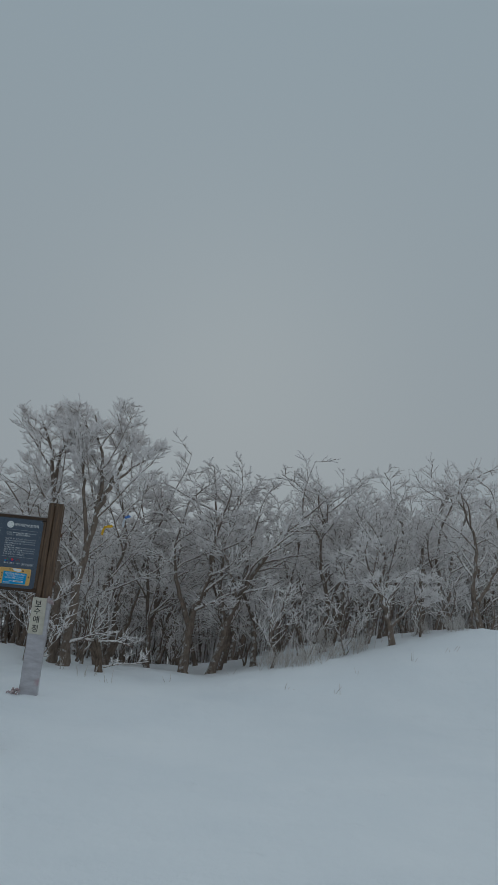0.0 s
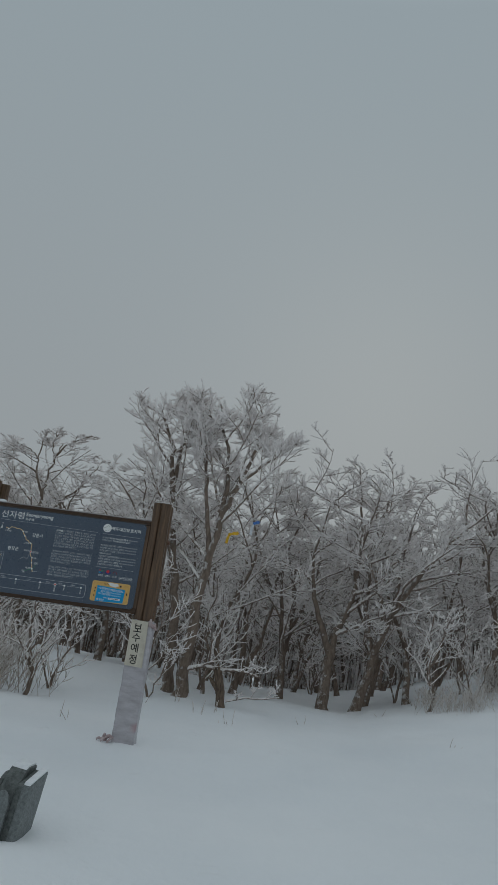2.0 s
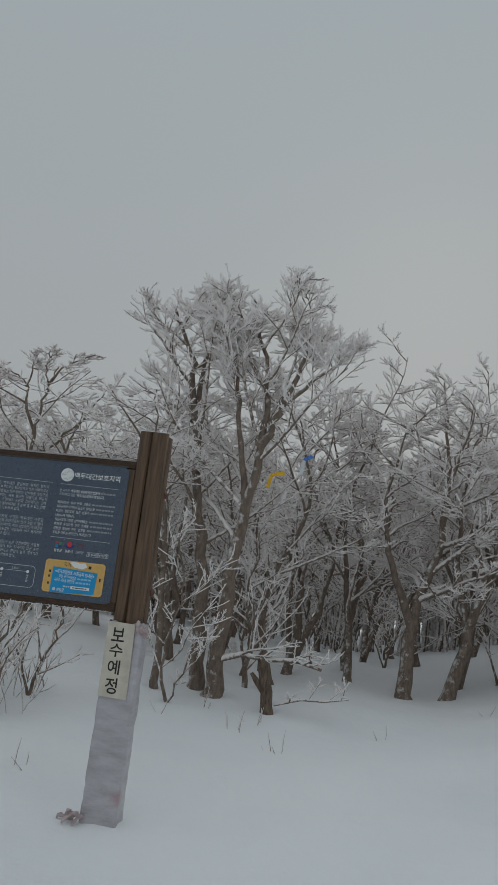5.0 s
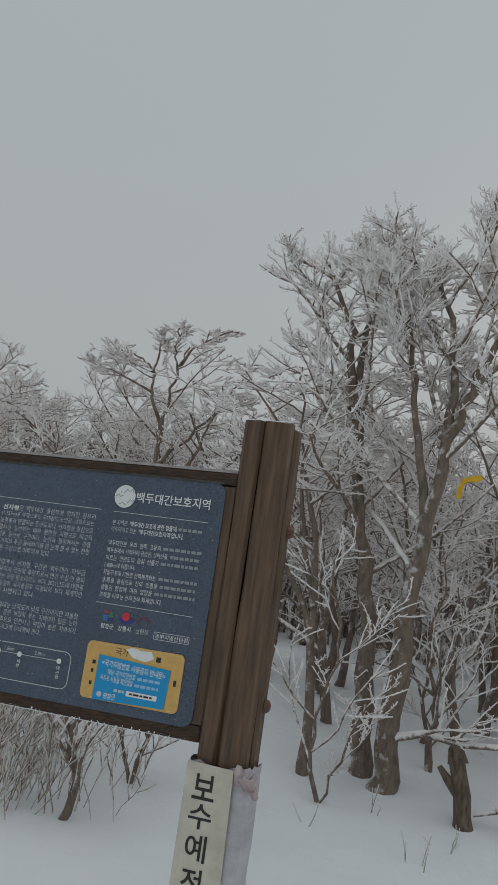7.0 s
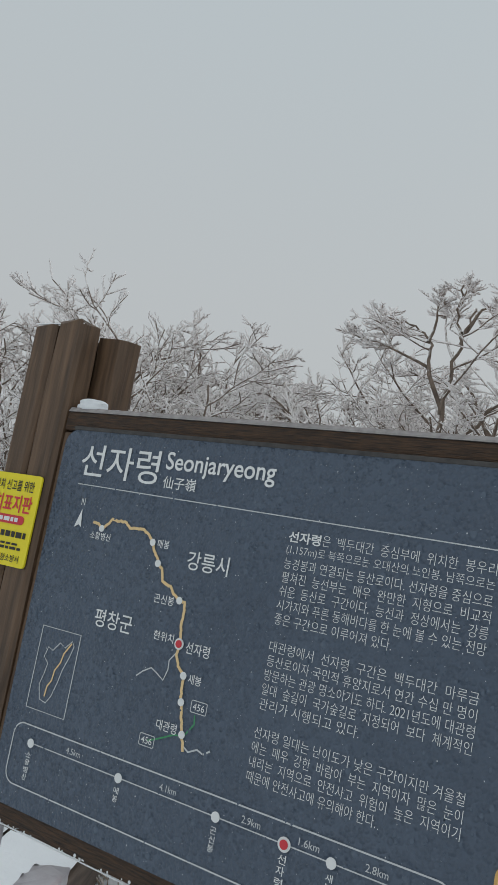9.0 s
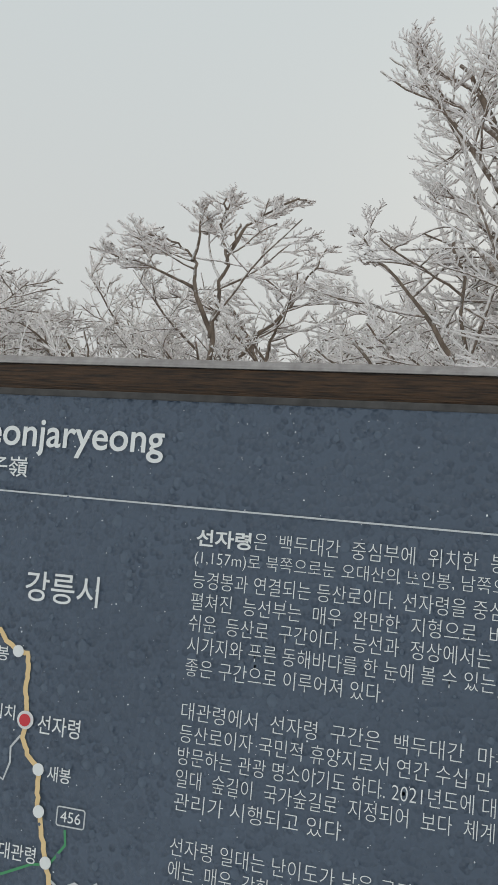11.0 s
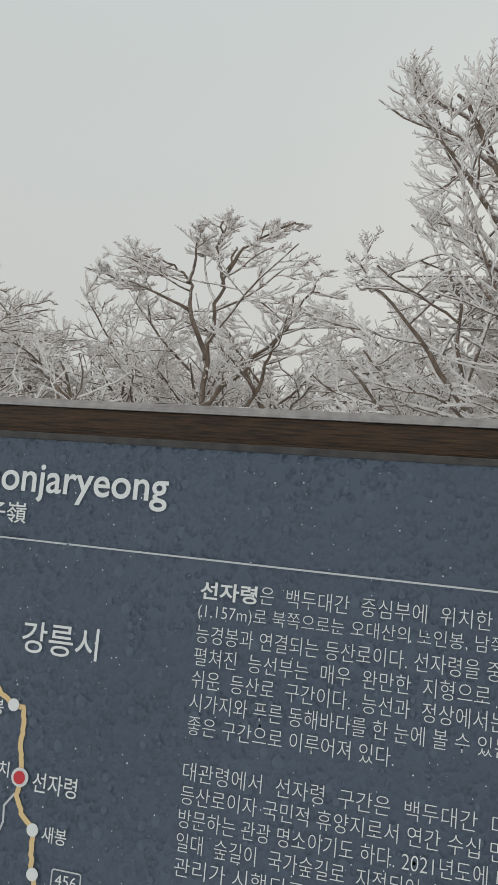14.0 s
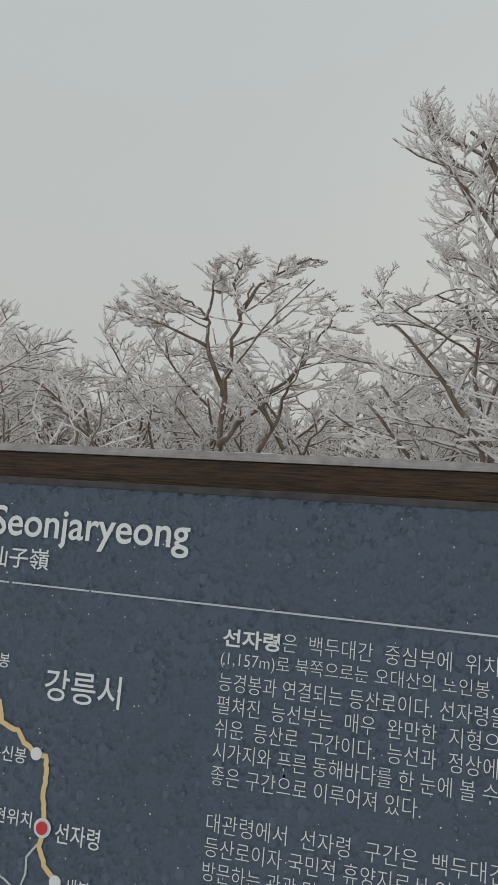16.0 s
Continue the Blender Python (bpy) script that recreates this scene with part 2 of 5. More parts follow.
def build_ground():
    xs, ys = ground_line(0.085, -6.0, 6.0, 1500), ground_line(0.085, -1.0, 16.0, 1500)
    verts = [(x, y, ground_z(x, y)) for y in ys for x in xs]
    w = len(xs)
    faces = [(j * w + i, j * w + i + 1, (j + 1) * w + i + 1, (j + 1) * w + i) for j in range(len(ys) - 1) for i in range(w - 1)]
    me = mesh_from("ground", verts, faces, M_SNOW)
    tagged(new("ground", me), "uneven white snow cover over a gentle hillside", "ground", kind="structure")


build_ground()


# ---- trees ----
def wander(rng, start, way, length, n, crook, lift):
    pts, d, p = [start.copy()], way.normalized(), start.copy()
    for i in range(n):
        d = (d + Vector((rng.gauss(0, crook), rng.gauss(0, crook), rng.gauss(0, crook * 0.7) + lift))).normalized()
        p = p + d * (length / n)
        pts.append(p.copy())
    return pts


def along(pts, t):
    f = t * (len(pts) - 1)
    i = min(int(f), len(pts) - 2)
    return pts[i].lerp(pts[i + 1], f - i), (pts[i + 1] - pts[i]).normalized()


def inside(p, spec):
    """Whether p lies within the outline of the crown: rows of height, least x, greatest x."""
    rows = spec.get("hull")
    if not rows:
        return True
    p = p + spec["origin"]
    p.z += 0.16 * noise.noise(p * 3.5)
    p.x += 0.16 * noise.noise(p * 3.5 + Vector((9, 0, 0)))
    if p.z >= rows[-1][0] or p.y < spec["front"]:
        return False
    for (z0, a0, b0), (z1, a1, b1) in zip(rows, rows[1:]):
        if z0 <= p.z < z1:
            k = (p.z - z0) / (z1 - z0)
            return a0 + (a1 - a0) * k < p.x < b0 + (b1 - b0) * k
    return True


def grow(rng, limbs, twigs, pts, radius, level, spec):
    """Side branches of the branch pts; the last level are twigs set with short spurs."""
    length = sum((pts[i + 1] - pts[i]).length for i in range(len(pts) - 1))
    count = spec["count"][level]
    if level == 0:
        count = max(3, round(count * min(1.15, length / spec["full"])))
    last = level == len(spec["count"]) - 1
    for k in range(count):
        t = spec["from"][level] + (1 - spec["from"][level]) * (k + rng.random()) / count
        p, d = along(pts, min(t, 0.995))
        axis = d.orthogonal().normalized()
        axis.rotate(Matrix.Rotation(rng.random() * 2 * math.pi, 3, d))
        way = d.copy()
        way.rotate(Matrix.Rotation(radians(rng.uniform(*spec["angle"])), 3, axis))
        way.z = way.z * spec["flat"][level] + spec["lift"][level]
        way.x += spec["wind"]
        way.normalize()
        ln = length * spec["ratio"][level] * rng.uniform(0.65, 1.2) * (1.15 - 0.5 * t)
        ln = max(ln, spec["least"]) if last else ln
        r = max(radius * (1 - 0.55 * t) * spec["thin"][level], spec["tip"])
        n = (4 if spec["fine"] else 3) if level else 6
        b = wander(rng, p, way, ln, n, spec["crook"] * (0.6 if last else 1.0 if level else 0.8), spec["rise"][level])
        if not inside(b[-1], spec):
            if last:
                continue
            b = wander(rng, p, way, ln * 0.6, n, spec["crook"], spec["rise"][level])
            if not inside(b[-1], spec):
                continue
        if last:
            tip = spec["tip"]
            twigs.add(b, [max(r * (1 - 0.45 * i / n), tip) * rng.uniform(0.85, 1.15) * (0.8 if i == n else 1) for i in range(n + 1)], 4 if spec["fine"] else 3, 0.3)
            twigs.spurs(b, tip, spec["spurs"], spec["spur"])
        else:
            (twigs if level >= spec["twig_level"] else limbs).add(b, [max(r * (1 - 0.62 * i / n), spec["tip"]) for i in range(n + 1)], 6 if spec["fine"] else 4, 0.14)
            grow(rng, limbs, twigs, b, r, level + 1, spec)


SPEC_TALL = dict(count=(15, 7, 5), angle=(28, 60), ratio=(0.34, 0.50, 0.62), thin=(0.34, 0.55, 0.7), flat=(0.6, 0.55, 0.65), lift=(0.22, 0.12, 0.10),
                 rise=(0.05, 0.06, 0.06), crook=0.15, tip=0.0050, twig_level=2, fine=True, wind=-0.05, full=3.2, least=0.14, spurs=9, spur=0.046)
SPEC_TALL["from"] = (0.30, 0.26, 0.2)
SPEC_TALL["front"] = 10.5
SPEC_TALL["hull"] = [(1.5, -1.6, 0.2), (3.5, -1.5, 0.2), (3.9, -1.6, 0.35), (4.3, -1.74, 0.30), (4.75, -1.74, 0.33), (5.05, -1.80, 0.28), (5.30, -1.76, 0.05), (5.45, -1.70, -0.15), (5.54, -1.4, -0.20)]
SPEC_WIDE = dict(count=(11, 6, 5), angle=(32, 66), ratio=(0.42, 0.50, 0.56), thin=(0.5, 0.55, 0.6), flat=(0.55, 0.45, 0.5), lift=(0.18, 0.09, 0.07),
                 rise=(0.01, 0.02, 0.05), crook=0.17, tip=0.0054, twig_level=2, fine=True, wind=0.0, full=2.2, least=0.11, spurs=8, spur=0.040)
SPEC_WIDE["from"] = (0.38, 0.25, 0.2)
SPEC_LOW = dict(SPEC_WIDE, count=(9, 5, 4), flat=(0.4, 0.3, 0.4), tip=0.0046, spur=0.036, wind=-0.06, front=10.8, hull=[(1.5, -2.2, -0.6), (3.2, -2.1, -0.7), (4.2, -2.18, -0.9), (4.5, -2.1, -1.0), (4.62, -1.9, -1.1)])
SPEC_UMBRELLA = dict(count=(7, 4, 3), angle=(30, 60), ratio=(0.40, 0.52, 0.60), thin=(0.5, 0.6, 0.7), flat=(0.25, 0.2, 0.3), lift=(0.12, 0.07, 0.08),
                     rise=(0.02, 0.03, 0.05), crook=0.12, tip=0.0054, twig_level=1, fine=True, wind=-0.03, full=0.9, least=0.09, spurs=8, spur=0.036)
SPEC_UMBRELLA["from"] = (0.34, 0.25, 0.2)
SPEC_UMBRELLA["front"] = 11.6
SPEC_UMBRELLA["hull"] = [(2.0, -4.2, -2.1), (4.7, -4.0, -2.2), (4.95, -3.95, -2.3), (5.00, -3.85, -2.40), (5.12, -3.55, -2.45), (5.19, -3.35, -2.9)]
SPEC_FAR = dict(count=(8, 6, 5), angle=(28, 64), ratio=(0.42, 0.5, 0.56), thin=(0.5, 0.55, 0.6), flat=(0.6, 0.5, 0.6), lift=(0.22, 0.11, 0.09),
                rise=(0.03, 0.03, 0.05), crook=0.19, tip=0.0058, twig_level=2, fine=False, wind=0.0, full=2.3, least=0.12, spurs=7, spur=0.040)
SPEC_FAR["from"] = (0.22, 0.22, 0.18)
SPEC_SAPLING = dict(count=(9, 5), angle=(28, 66), ratio=(0.44, 0.5), thin=(0.55, 0.6), flat=(0.7, 0.7), lift=(0.2, 0.12),
                    rise=(0.03, 0.04), crook=0.2, tip=0.0042, twig_level=1, fine=True, wind=0.0, full=0.8, least=0.07, spurs=6, spur=0.030)
SPEC_SAPLING["from"] = (0.18, 0.2)


def tree(seed, stems, spec, label, at=(0, 0, 0), group="frosted trees on the slope"):
    """stems: lists of points (relative to the base) with a foot radius; each carries its own crown."""
    rng = random.Random(seed)
    spec = dict(spec, origin=Vector(at))
    e = empty("tree", at, 0, label, "tree", group)
    limbs, twigs = Tubes(), Tubes()
    for pts, r in stems:
        pts = [Vector(p) for p in pts]
        fine = []
        for i in range(len(pts) - 1):
            a, b = pts[max(i - 1, 0)], pts[min(i + 2, len(pts) - 1)]
            for k in range(5):
                t = k / 5
                p, q = pts[i], pts[i + 1]
                c = 0.5 * ((2 * p) + (q - a) * t + (2 * a - 5 * p + 4 * q - b) * t * t + (3 * p - a - 3 * q + b) * t ** 3)
                fine.append(c + Vector((rng.gauss(0, 0.012), rng.gauss(0, 0.012), 0)))
        fine.append(pts[-1])
        n = len(fine) - 1
        radii = [max(r * (1 - 0.88 * (i / n) ** 0.8), 0.007) * (1.25 if i == 0 else 1.0) for i in range(n + 1)]
        trunk = Tubes()
        trunk.add(fine, radii, 9 if spec["fine"] else 6, 0.14, rng)
        part_mesh("trunk", trunk.mesh("trunk", M_TRUNK), e)
        grow(rng, limbs, twigs, fine, r, 0, spec)
    part_mesh("bough", limbs.mesh("bough", M_LIMB), e, "", "stuff")
    part_mesh("crown", twigs.mesh("crown", M_TWIG), e, "twigs thick with white rime", "stuff")
    return e


def base_at(x, y):
    return (x, y, ground_z(x, y) - 0.06)


LBL_TALL = "tall bare tree with dark trunk and rime-white crown"
LBL_WIDE = "crooked bare tree with spreading frost-covered branches"
LBL_FAR = "bare frosted tree standing in the misty wood"
tree(11, [([(0, 0, 0), (-0.05, 0, 0.8), (-0.20, 0.02, 1.65), (-0.33, 0.05, 2.5), (-0.48, 0.1, 3.05), (-0.68, 0.1, 3.42)], 0.072),
          ([(-0.30, 0.04, 2.3), (-0.30, 0.1, 2.8), (-0.24, 0.15, 3.2), (-0.28, 0.15, 3.45)], 0.032)], SPEC_TALL, LBL_TALL, base_at(-0.87, 11.36))
tree(22, [([(0, 0, 0), (0.06, 0, 0.85), (0.12, 0, 1.6), (0.20, 0.02, 2.18), (0.16, 0.05, 2.8), (-0.02, 0.1, 3.5)], 0.078),
          ([(0.19, 0.02, 2.12), (0.36, 0.05, 2.56), (0.50, 0.1, 3.1), (0.51, 0.15, 3.45)], 0.042),
          ([(0.12, 0, 1.62), (0.0, -0.05, 2.25), (-0.10, -0.05, 2.85), (-0.20, 0, 3.4)], 0.034),
          ([(0.33, 0.05, 2.5), (0.68, 0, 2.82), (0.96, 0, 3.06)], 0.026)], SPEC_TALL, LBL_TALL, base_at(-0.74, 11.19))
tree(13, [([(0, 0, 0), (-0.05, 0.02, 0.8), (-0.18, 0.1, 1.6), (-0.42, 0.12, 2.1), (-0.72, 0.15, 2.42)], 0.036), ([(-0.08, 0.05, 1.0), (-0.26, 0.1, 1.8), (-0.36, 0.1, 2.55)], 0.024),
          ([(-0.05, 0.02, 0.8), (-0.40, 0.05, 1.5), (-0.78, 0.1, 2.02)], 0.024)], SPEC_LOW, LBL_WIDE, base_at(-1.16, 11.11))
tree(14, [([(0, 0, 0), (0.02, 0, 0.6), (0.08, 0, 1.0), (0.26, 0, 1.6), (0.30, 0.05, 2.3), (0.24, 0.1, 2.85)], 0.082),
          ([(0.04, 0, 0.7), (-0.20, -0.05, 1.3), (-0.30, -0.05, 1.9), (-0.12, 0, 2.75)], 0.05)], SPEC_WIDE, LBL_WIDE, base_at(0.93, 12.66))
tree(15, [([(0, 0, 0), (0.16, 0, 0.7), (0.40, -0.05, 1.36), (0.86, -0.1, 2.05), (1.25, -0.15, 2.55)], 0.075),
          ([(0.40, -0.05, 1.36), (0.46, 0.0, 2.0), (0.62, 0.1, 2.8)], 0.042), ([(0.18, 0, 0.75), (0.05, 0.1, 1.5), (0.10, 0.1, 2.3), (0.22, 0.1, 2.85)], 0.036)], SPEC_WIDE, LBL_WIDE, base_at(1.33, 12.68))
UX, UY = -3.08, 12.6
UZ = base_at(UX, UY)[2]
UMBRELLA = [([(-3.08, UZ), (-3.10, 3.2), (-3.09, 4.20), (-3.06, 4.60), (-3.00, 4.83), (-2.97, 5.00)], 0.030), ([(-3.09, 4.22), (-3.22, 4.54), (-3.28, 4.76), (-3.42, 4.87), (-3.67, 4.95)], 0.019),
            ([(-3.22, 4.54), (-3.52, 4.68), (-3.86, 4.80)], 0.014), ([(-3.02, 4.80), (-2.85, 5.01), (-2.58, 5.16)], 0.017), ([(-3.28, 4.74), (-3.25, 4.98), (-3.20, 5.16)], 0.014),
            ([(-3.03, 4.72), (-3.10, 4.95), (-3.05, 5.14)], 0.013), ([(-3.09, 3.9), (-2.86, 4.16), (-2.59, 4.42), (-2.42, 4.74)], 0.024), ([(-3.06, 3.4), (-2.76, 3.96), (-2.68, 4.26), (-2.55, 4.52)], 0.024)]
tree(16, [([(x - UX, 0.06 * math.sin(3 * i + k), z - UZ) if i else (x - UX, 0, z - UZ) for i, (x, z) in enumerate(pts)], r) for k, (pts, r) in enumerate(UMBRELLA)], SPEC_UMBRELLA, LBL_WIDE, (UX, UY, UZ))
tree(17, [([(0, 0, 0), (-0.05, 0, 0.35), (-0.22, 0, 0.8), (-0.42, 0, 1.25)], 0.06), ([(-0.03, 0, 0.3), (0.25, 0, 0.6), (0.5, 0, 0.95)], 0.03)],
     SPEC_WIDE, "low crooked tree heavy with rime beside the wood", base_at(3.72, 11.5))
tree(18, [([(0, 0, 0), (-0.15, 0, 0.7), (-0.1, 0, 1.4), (-0.45, 0, 2.2)], 0.06), ([(-0.1, 0, 0.5), (0.3, 0, 1.2), (0.2, 0, 2.2)], 0.045)], SPEC_WIDE, LBL_WIDE, base_at(5.4, 12.3))
tree(19, [([(0, 0, 0), (-0.02, 0, 0.6), (0.06, 0, 1.1), (0.0, 0, 1.8), (0.1, 0, 2.6)], 0.06), ([(0.04, 0, 1.0), (0.35, 0, 1.7), (0.3, 0, 2.5)], 0.035)], SPEC_WIDE, LBL_WIDE, base_at(0.42, 14.1))
tree(20, [([(0, 0, 0), (0.1, 0, 0.8), (-0.05, 0, 1.6), (0.1, 0, 2.6)], 0.06), ([(0.05, 0, 0.2), (0.32, 0, 0.9), (0.45, 0, 1.8), (0.35, 0, 2.5)], 0.05)], SPEC_WIDE, LBL_WIDE, base_at(-0.25, 13.6))
tree(23, [([(0, 0, 0), (0.05, 0, 0.8), (-0.10, 0, 1.6), (0.05, 0, 2.5)], 0.055), ([(0.04, 0, 0.7), (0.35, 0, 1.4), (0.75, 0, 2.1)], 0.04)], SPEC_WIDE, LBL_WIDE, base_at(3.0, 12.7))

# the wood behind: a few shapes, each standing many times
far_shapes = []
for k in range(6):
    rng = random.Random(100 + k)
    h = rng.uniform(2.15, 2.55)
    stems = [([(0, 0, 0), (rng.gauss(0, 0.12), rng.gauss(0, 0.1), h * 0.3), (rng.gauss(0, 0.28), rng.gauss(0, 0.2), h * 0.65), (rng.gauss(0, 0.4), 0, h)], rng.uniform(0.045, 0.07))]
    if k == 1:
        stems.append(([(0.03, 0, 0.1), (rng.choice((-1, 1)) * 0.3, 0.1, h * 0.4), (rng.choice((-1, 1)) * 0.55, 0.1, h * 0.85)], 0.04))
    far_shapes.append(stems)
rng = random.Random(7)
spots = [(-3.8, 13.7), (-4.6, 12.45), (-5.4, 12.5), (-6.3, 12.4), (-7.2, 12.3), (-3.6, 14.7), (-5.3, 15.3), (-7.0, 14.7), (-2.6, 14.4), (-8.2, 12.5), (-0.32, 12.25), (-1.25, 12.1), (-4.2, 13.0), (-5.0, 13.4), (-5.9, 12.9), (-6.8, 13.3), (-7.7, 13.0), (-8.7, 13.6), (-4.6, 14.3), (-6.2, 14.4), (2.4, 13.4), (3.2, 13.0), (4.1, 13.4), (1.7, 14.2), (-2.1, 13.4), (-1.5, 13.1), (-3.9, 12.2), (-4.4, 11.9), (-5.1, 11.8), (-5.8, 11.6), (-6.5, 11.7), (-7.0, 11.2), (-4.9, 12.9), (-3.5, 13.3), (-4.1, 14.0), (-4.7, 13.7), (-5.5, 13.9), (-6.3, 13.7), (-7.2, 13.9), (-5.6, 12.2), (-6.1, 12.0), (-7.5, 11.9), (-8.0, 11.5), (-3.4, 14.2), (-3.0, 13.7), (-8.5, 12.1), (0.4, 13.2), (1.5, 13.3), (2.0, 12.9), (3.6, 12.4), (4.6, 12.9), (5.2, 13.2), (-0.9, 12.7)]
tries = 0
while len(spots) < 130 and tries < 40000:
    tries += 1
    y = 12.7 + 6.5 * rng.random() ** 1.15
    x = rng.uniform(-1, 1) * (6.2 + (y - 12) * 0.55) - 1.3
    if any(math.hypot(x - a, y - b) < 0.62 + 0.02 * (y - 12) for a, b in spots):
        continue
    if y < 14.0 and any(math.hypot(x - a, y - b) < 0.8 for a, b in ((0.93, 12.6), (1.33, 12.6), (-3.05, 12.6), (0.42, 14.1), (-0.25, 13.6))):
        continue
    if y < 14.5 and -0.2 < x < 0.7:
        continue
    spots.append((x, y))
protos = {}
for i, (x, y) in enumerate(spots):
    k = i % len(far_shapes)
    m = pose(*base_at(x, y), 0, 0, rng.uniform(0, 360))
    sc = rng.uniform(0.85, 1.08) * (1 + 0.012 * (y - 12)) * (0.86 if -6.2 < x < -3.3 and y < 14.8 else 1.0)
    if k not in protos:
        protos[k] = tree(200 + k, far_shapes[k], SPEC_FAR, LBL_FAR)
        protos[k].matrix_basis = m @ Matrix.Diagonal((sc, sc, sc, 1))
    else:
        e = copy_thing(protos[k], m)
        e.scale = (sc, sc, sc)


def thicket():
    """The depth of the wood, too far to tell single trees apart."""
    rng = random.Random(77)
    t = Tubes()
    for _ in range(1800):
        y = 17.5 + 10 * rng.random()
        x = rng.uniform(-1, 1) * (10 + (y - 17) * 0.6) - 1.5
        h = rng.uniform(1.9, 2.9)
        p = Vector((x, y, ground_z(x, y) - 0.05))
        stem = wander(rng, p, Vector((rng.gauss(0, 0.15), 0, 1)), h, 5, 0.10, 0.02)
        r = rng.uniform(0.015, 0.05)
        t.add(stem, [r, r * 0.85, r * 0.65, r * 0.5, r * 0.3, 0.008], 4, 0.1, rng, False)
        for _ in range(10):
            q, d = along(stem, rng.uniform(0.25, 1))
            t.add(wander(rng, q, Vector((rng.gauss(0, 1), rng.gauss(0, 0.5), rng.uniform(0.2, 1))), rng.uniform(0.4, 1.0), 3, 0.3, 0.05), [0.016, 0.013, 0.011, 0.009], 3, 0.2, rng, False)
    tagged(new("far_wood", t.mesh("far_wood", M_LIMB)), "dense grey frosted wood fading into the mist", "woodland", kind="stuff")


thicket()


# ---- the information board ----
PX0, PX1, PZ0, PZ1, PY = -2.137, -0.898, 2.473, 3.155, 8.318


def panel_material():
    m, n, l, b = material("slate_blue_panel", 0.30)
    t = noise_node(n, l, 3.0, 5.0)
    r = ramp(n, l, t.outputs[0], [(0.3, (0.065, 0.089, 0.128)), (0.7, (0.080, 0.108, 0.152))])
    l.new(r.outputs[0], b.inputs["Base Color"])
    tc = n.new("ShaderNodeTexCoord")
    v = n.new("ShaderNodeTexVoronoi")
    v.inputs["Scale"].default_value = 135.0
    l.new(tc.outputs["Object"], v.inputs["Vector"])
    size = noise_node(n, l, 22.0, 3.0)
    sm = n.new("ShaderNodeMath")
    sm.operation = "MULTIPLY"
    l.new(v.outputs["Distance"], sm.inputs[0])
    l.new(size.outputs[0], sm.inputs[1])
    inv = n.new("ShaderNodeMapRange")
    inv.inputs[1].default_value, inv.inputs[2].default_value = 0.0, 0.34
    inv.inputs[3].default_value, inv.inputs[4].default_value = 1.0, 0.0
    l.new(sm.outputs[0], inv.inputs[0])
    peel = noise_node(n, l, 170.0, 3.0, 0.6)
    both = n.new("ShaderNodeMath")
    both.operation = "MULTIPLY_ADD"
    both.inputs[1].default_value = 0.6
    l.new(peel.outputs[0], both.inputs[0])
    l.new(inv.outputs[0], both.inputs[2])
    bump(n, l, both.outputs[0], b, 0.9, 0.0042)
    return m


def print_material(name, colour, rough=0.5, grain=0.06):
    lo = tuple(c * (1 - grain) for c in colour)
    return mottled(name, lo, colour, 60.0, rough, 0.15, 0.0006)


M_PANEL = panel_material()
M_WHITE = print_material("white_print", (0.80, 0.81, 0.80))
M_PALE = print_material("pale_print", (0.58, 0.60, 0.61))
M_STICK = print_material("light_blue_print", (0.30, 0.52, 0.72))
M_MOSS = print_material("grey_green_print", (0.24, 0.30, 0.25))
M_DIM = print_material("faint_print", (0.30, 0.32, 0.34))
M_TRAIL = print_material("cream_trail_line", (0.80, 0.58, 0.29))
M_DARKRED = print_material("dull_red_print", (0.20, 0.03, 0.045))
M_RED = print_material("red_print", (0.62, 0.035, 0.05))
M_BLUE = print_material("blue_print", (0.03, 0.045, 0.22))
M_GREEN = print_material("green_print", (0.06, 0.30, 0.12))
M_CYAN = print_material("bright_blue_sticker", (0.005, 0.30, 0.62), 0.4)
M_ORANGE = print_material("faded_orange_plate", (0.72, 0.44, 0.13), 0.5, 0.15)
M_YELLOW = print_material("yellow_plate", (0.86, 0.72, 0.02), 0.45)
M_BLACK = print_material("black_ink", (0.02, 0.018, 0.016))
M_PAPER = mottled("cream_paper", (0.48, 0.44, 0.36), (0.68, 0.64, 0.54), 14.0, 0.7, 0.3, 0.002)


def film_material():
    m, n, l, b = material("milky_plastic_wrap", 0.32)
    t = noise_node(n, l, 6.0, 6.0, 0.65, (1, 1, 3.5))
    r = ramp(n, l, t.outputs[0], [(0.25, (0.33, 0.305, 0.32)), (0.5, (0.46, 0.44, 0.465)), (0.75, (0.60, 0.585, 0.61))])
    red = noise_node(n, l, 4.0, 3.0)
    k = ramp(n, l, red.outputs[0], [(0.63, (0, 0, 0)), (0.80, (1, 1, 1))])
    mx = n.new("ShaderNodeMix")
    mx.data_type = "RGBA"
    l.new(k.outputs[0], mx.inputs[0])
    l.new(r.outputs[0], mx.inputs[6])
    mx.inputs[7].default_value = (0.42, 0.25, 0.27, 1)
    l.new(mx.outputs[2], b.inputs["Base Color"])
    bump(n, l, t.outputs[0], b, 0.9, 0.012)
    return m


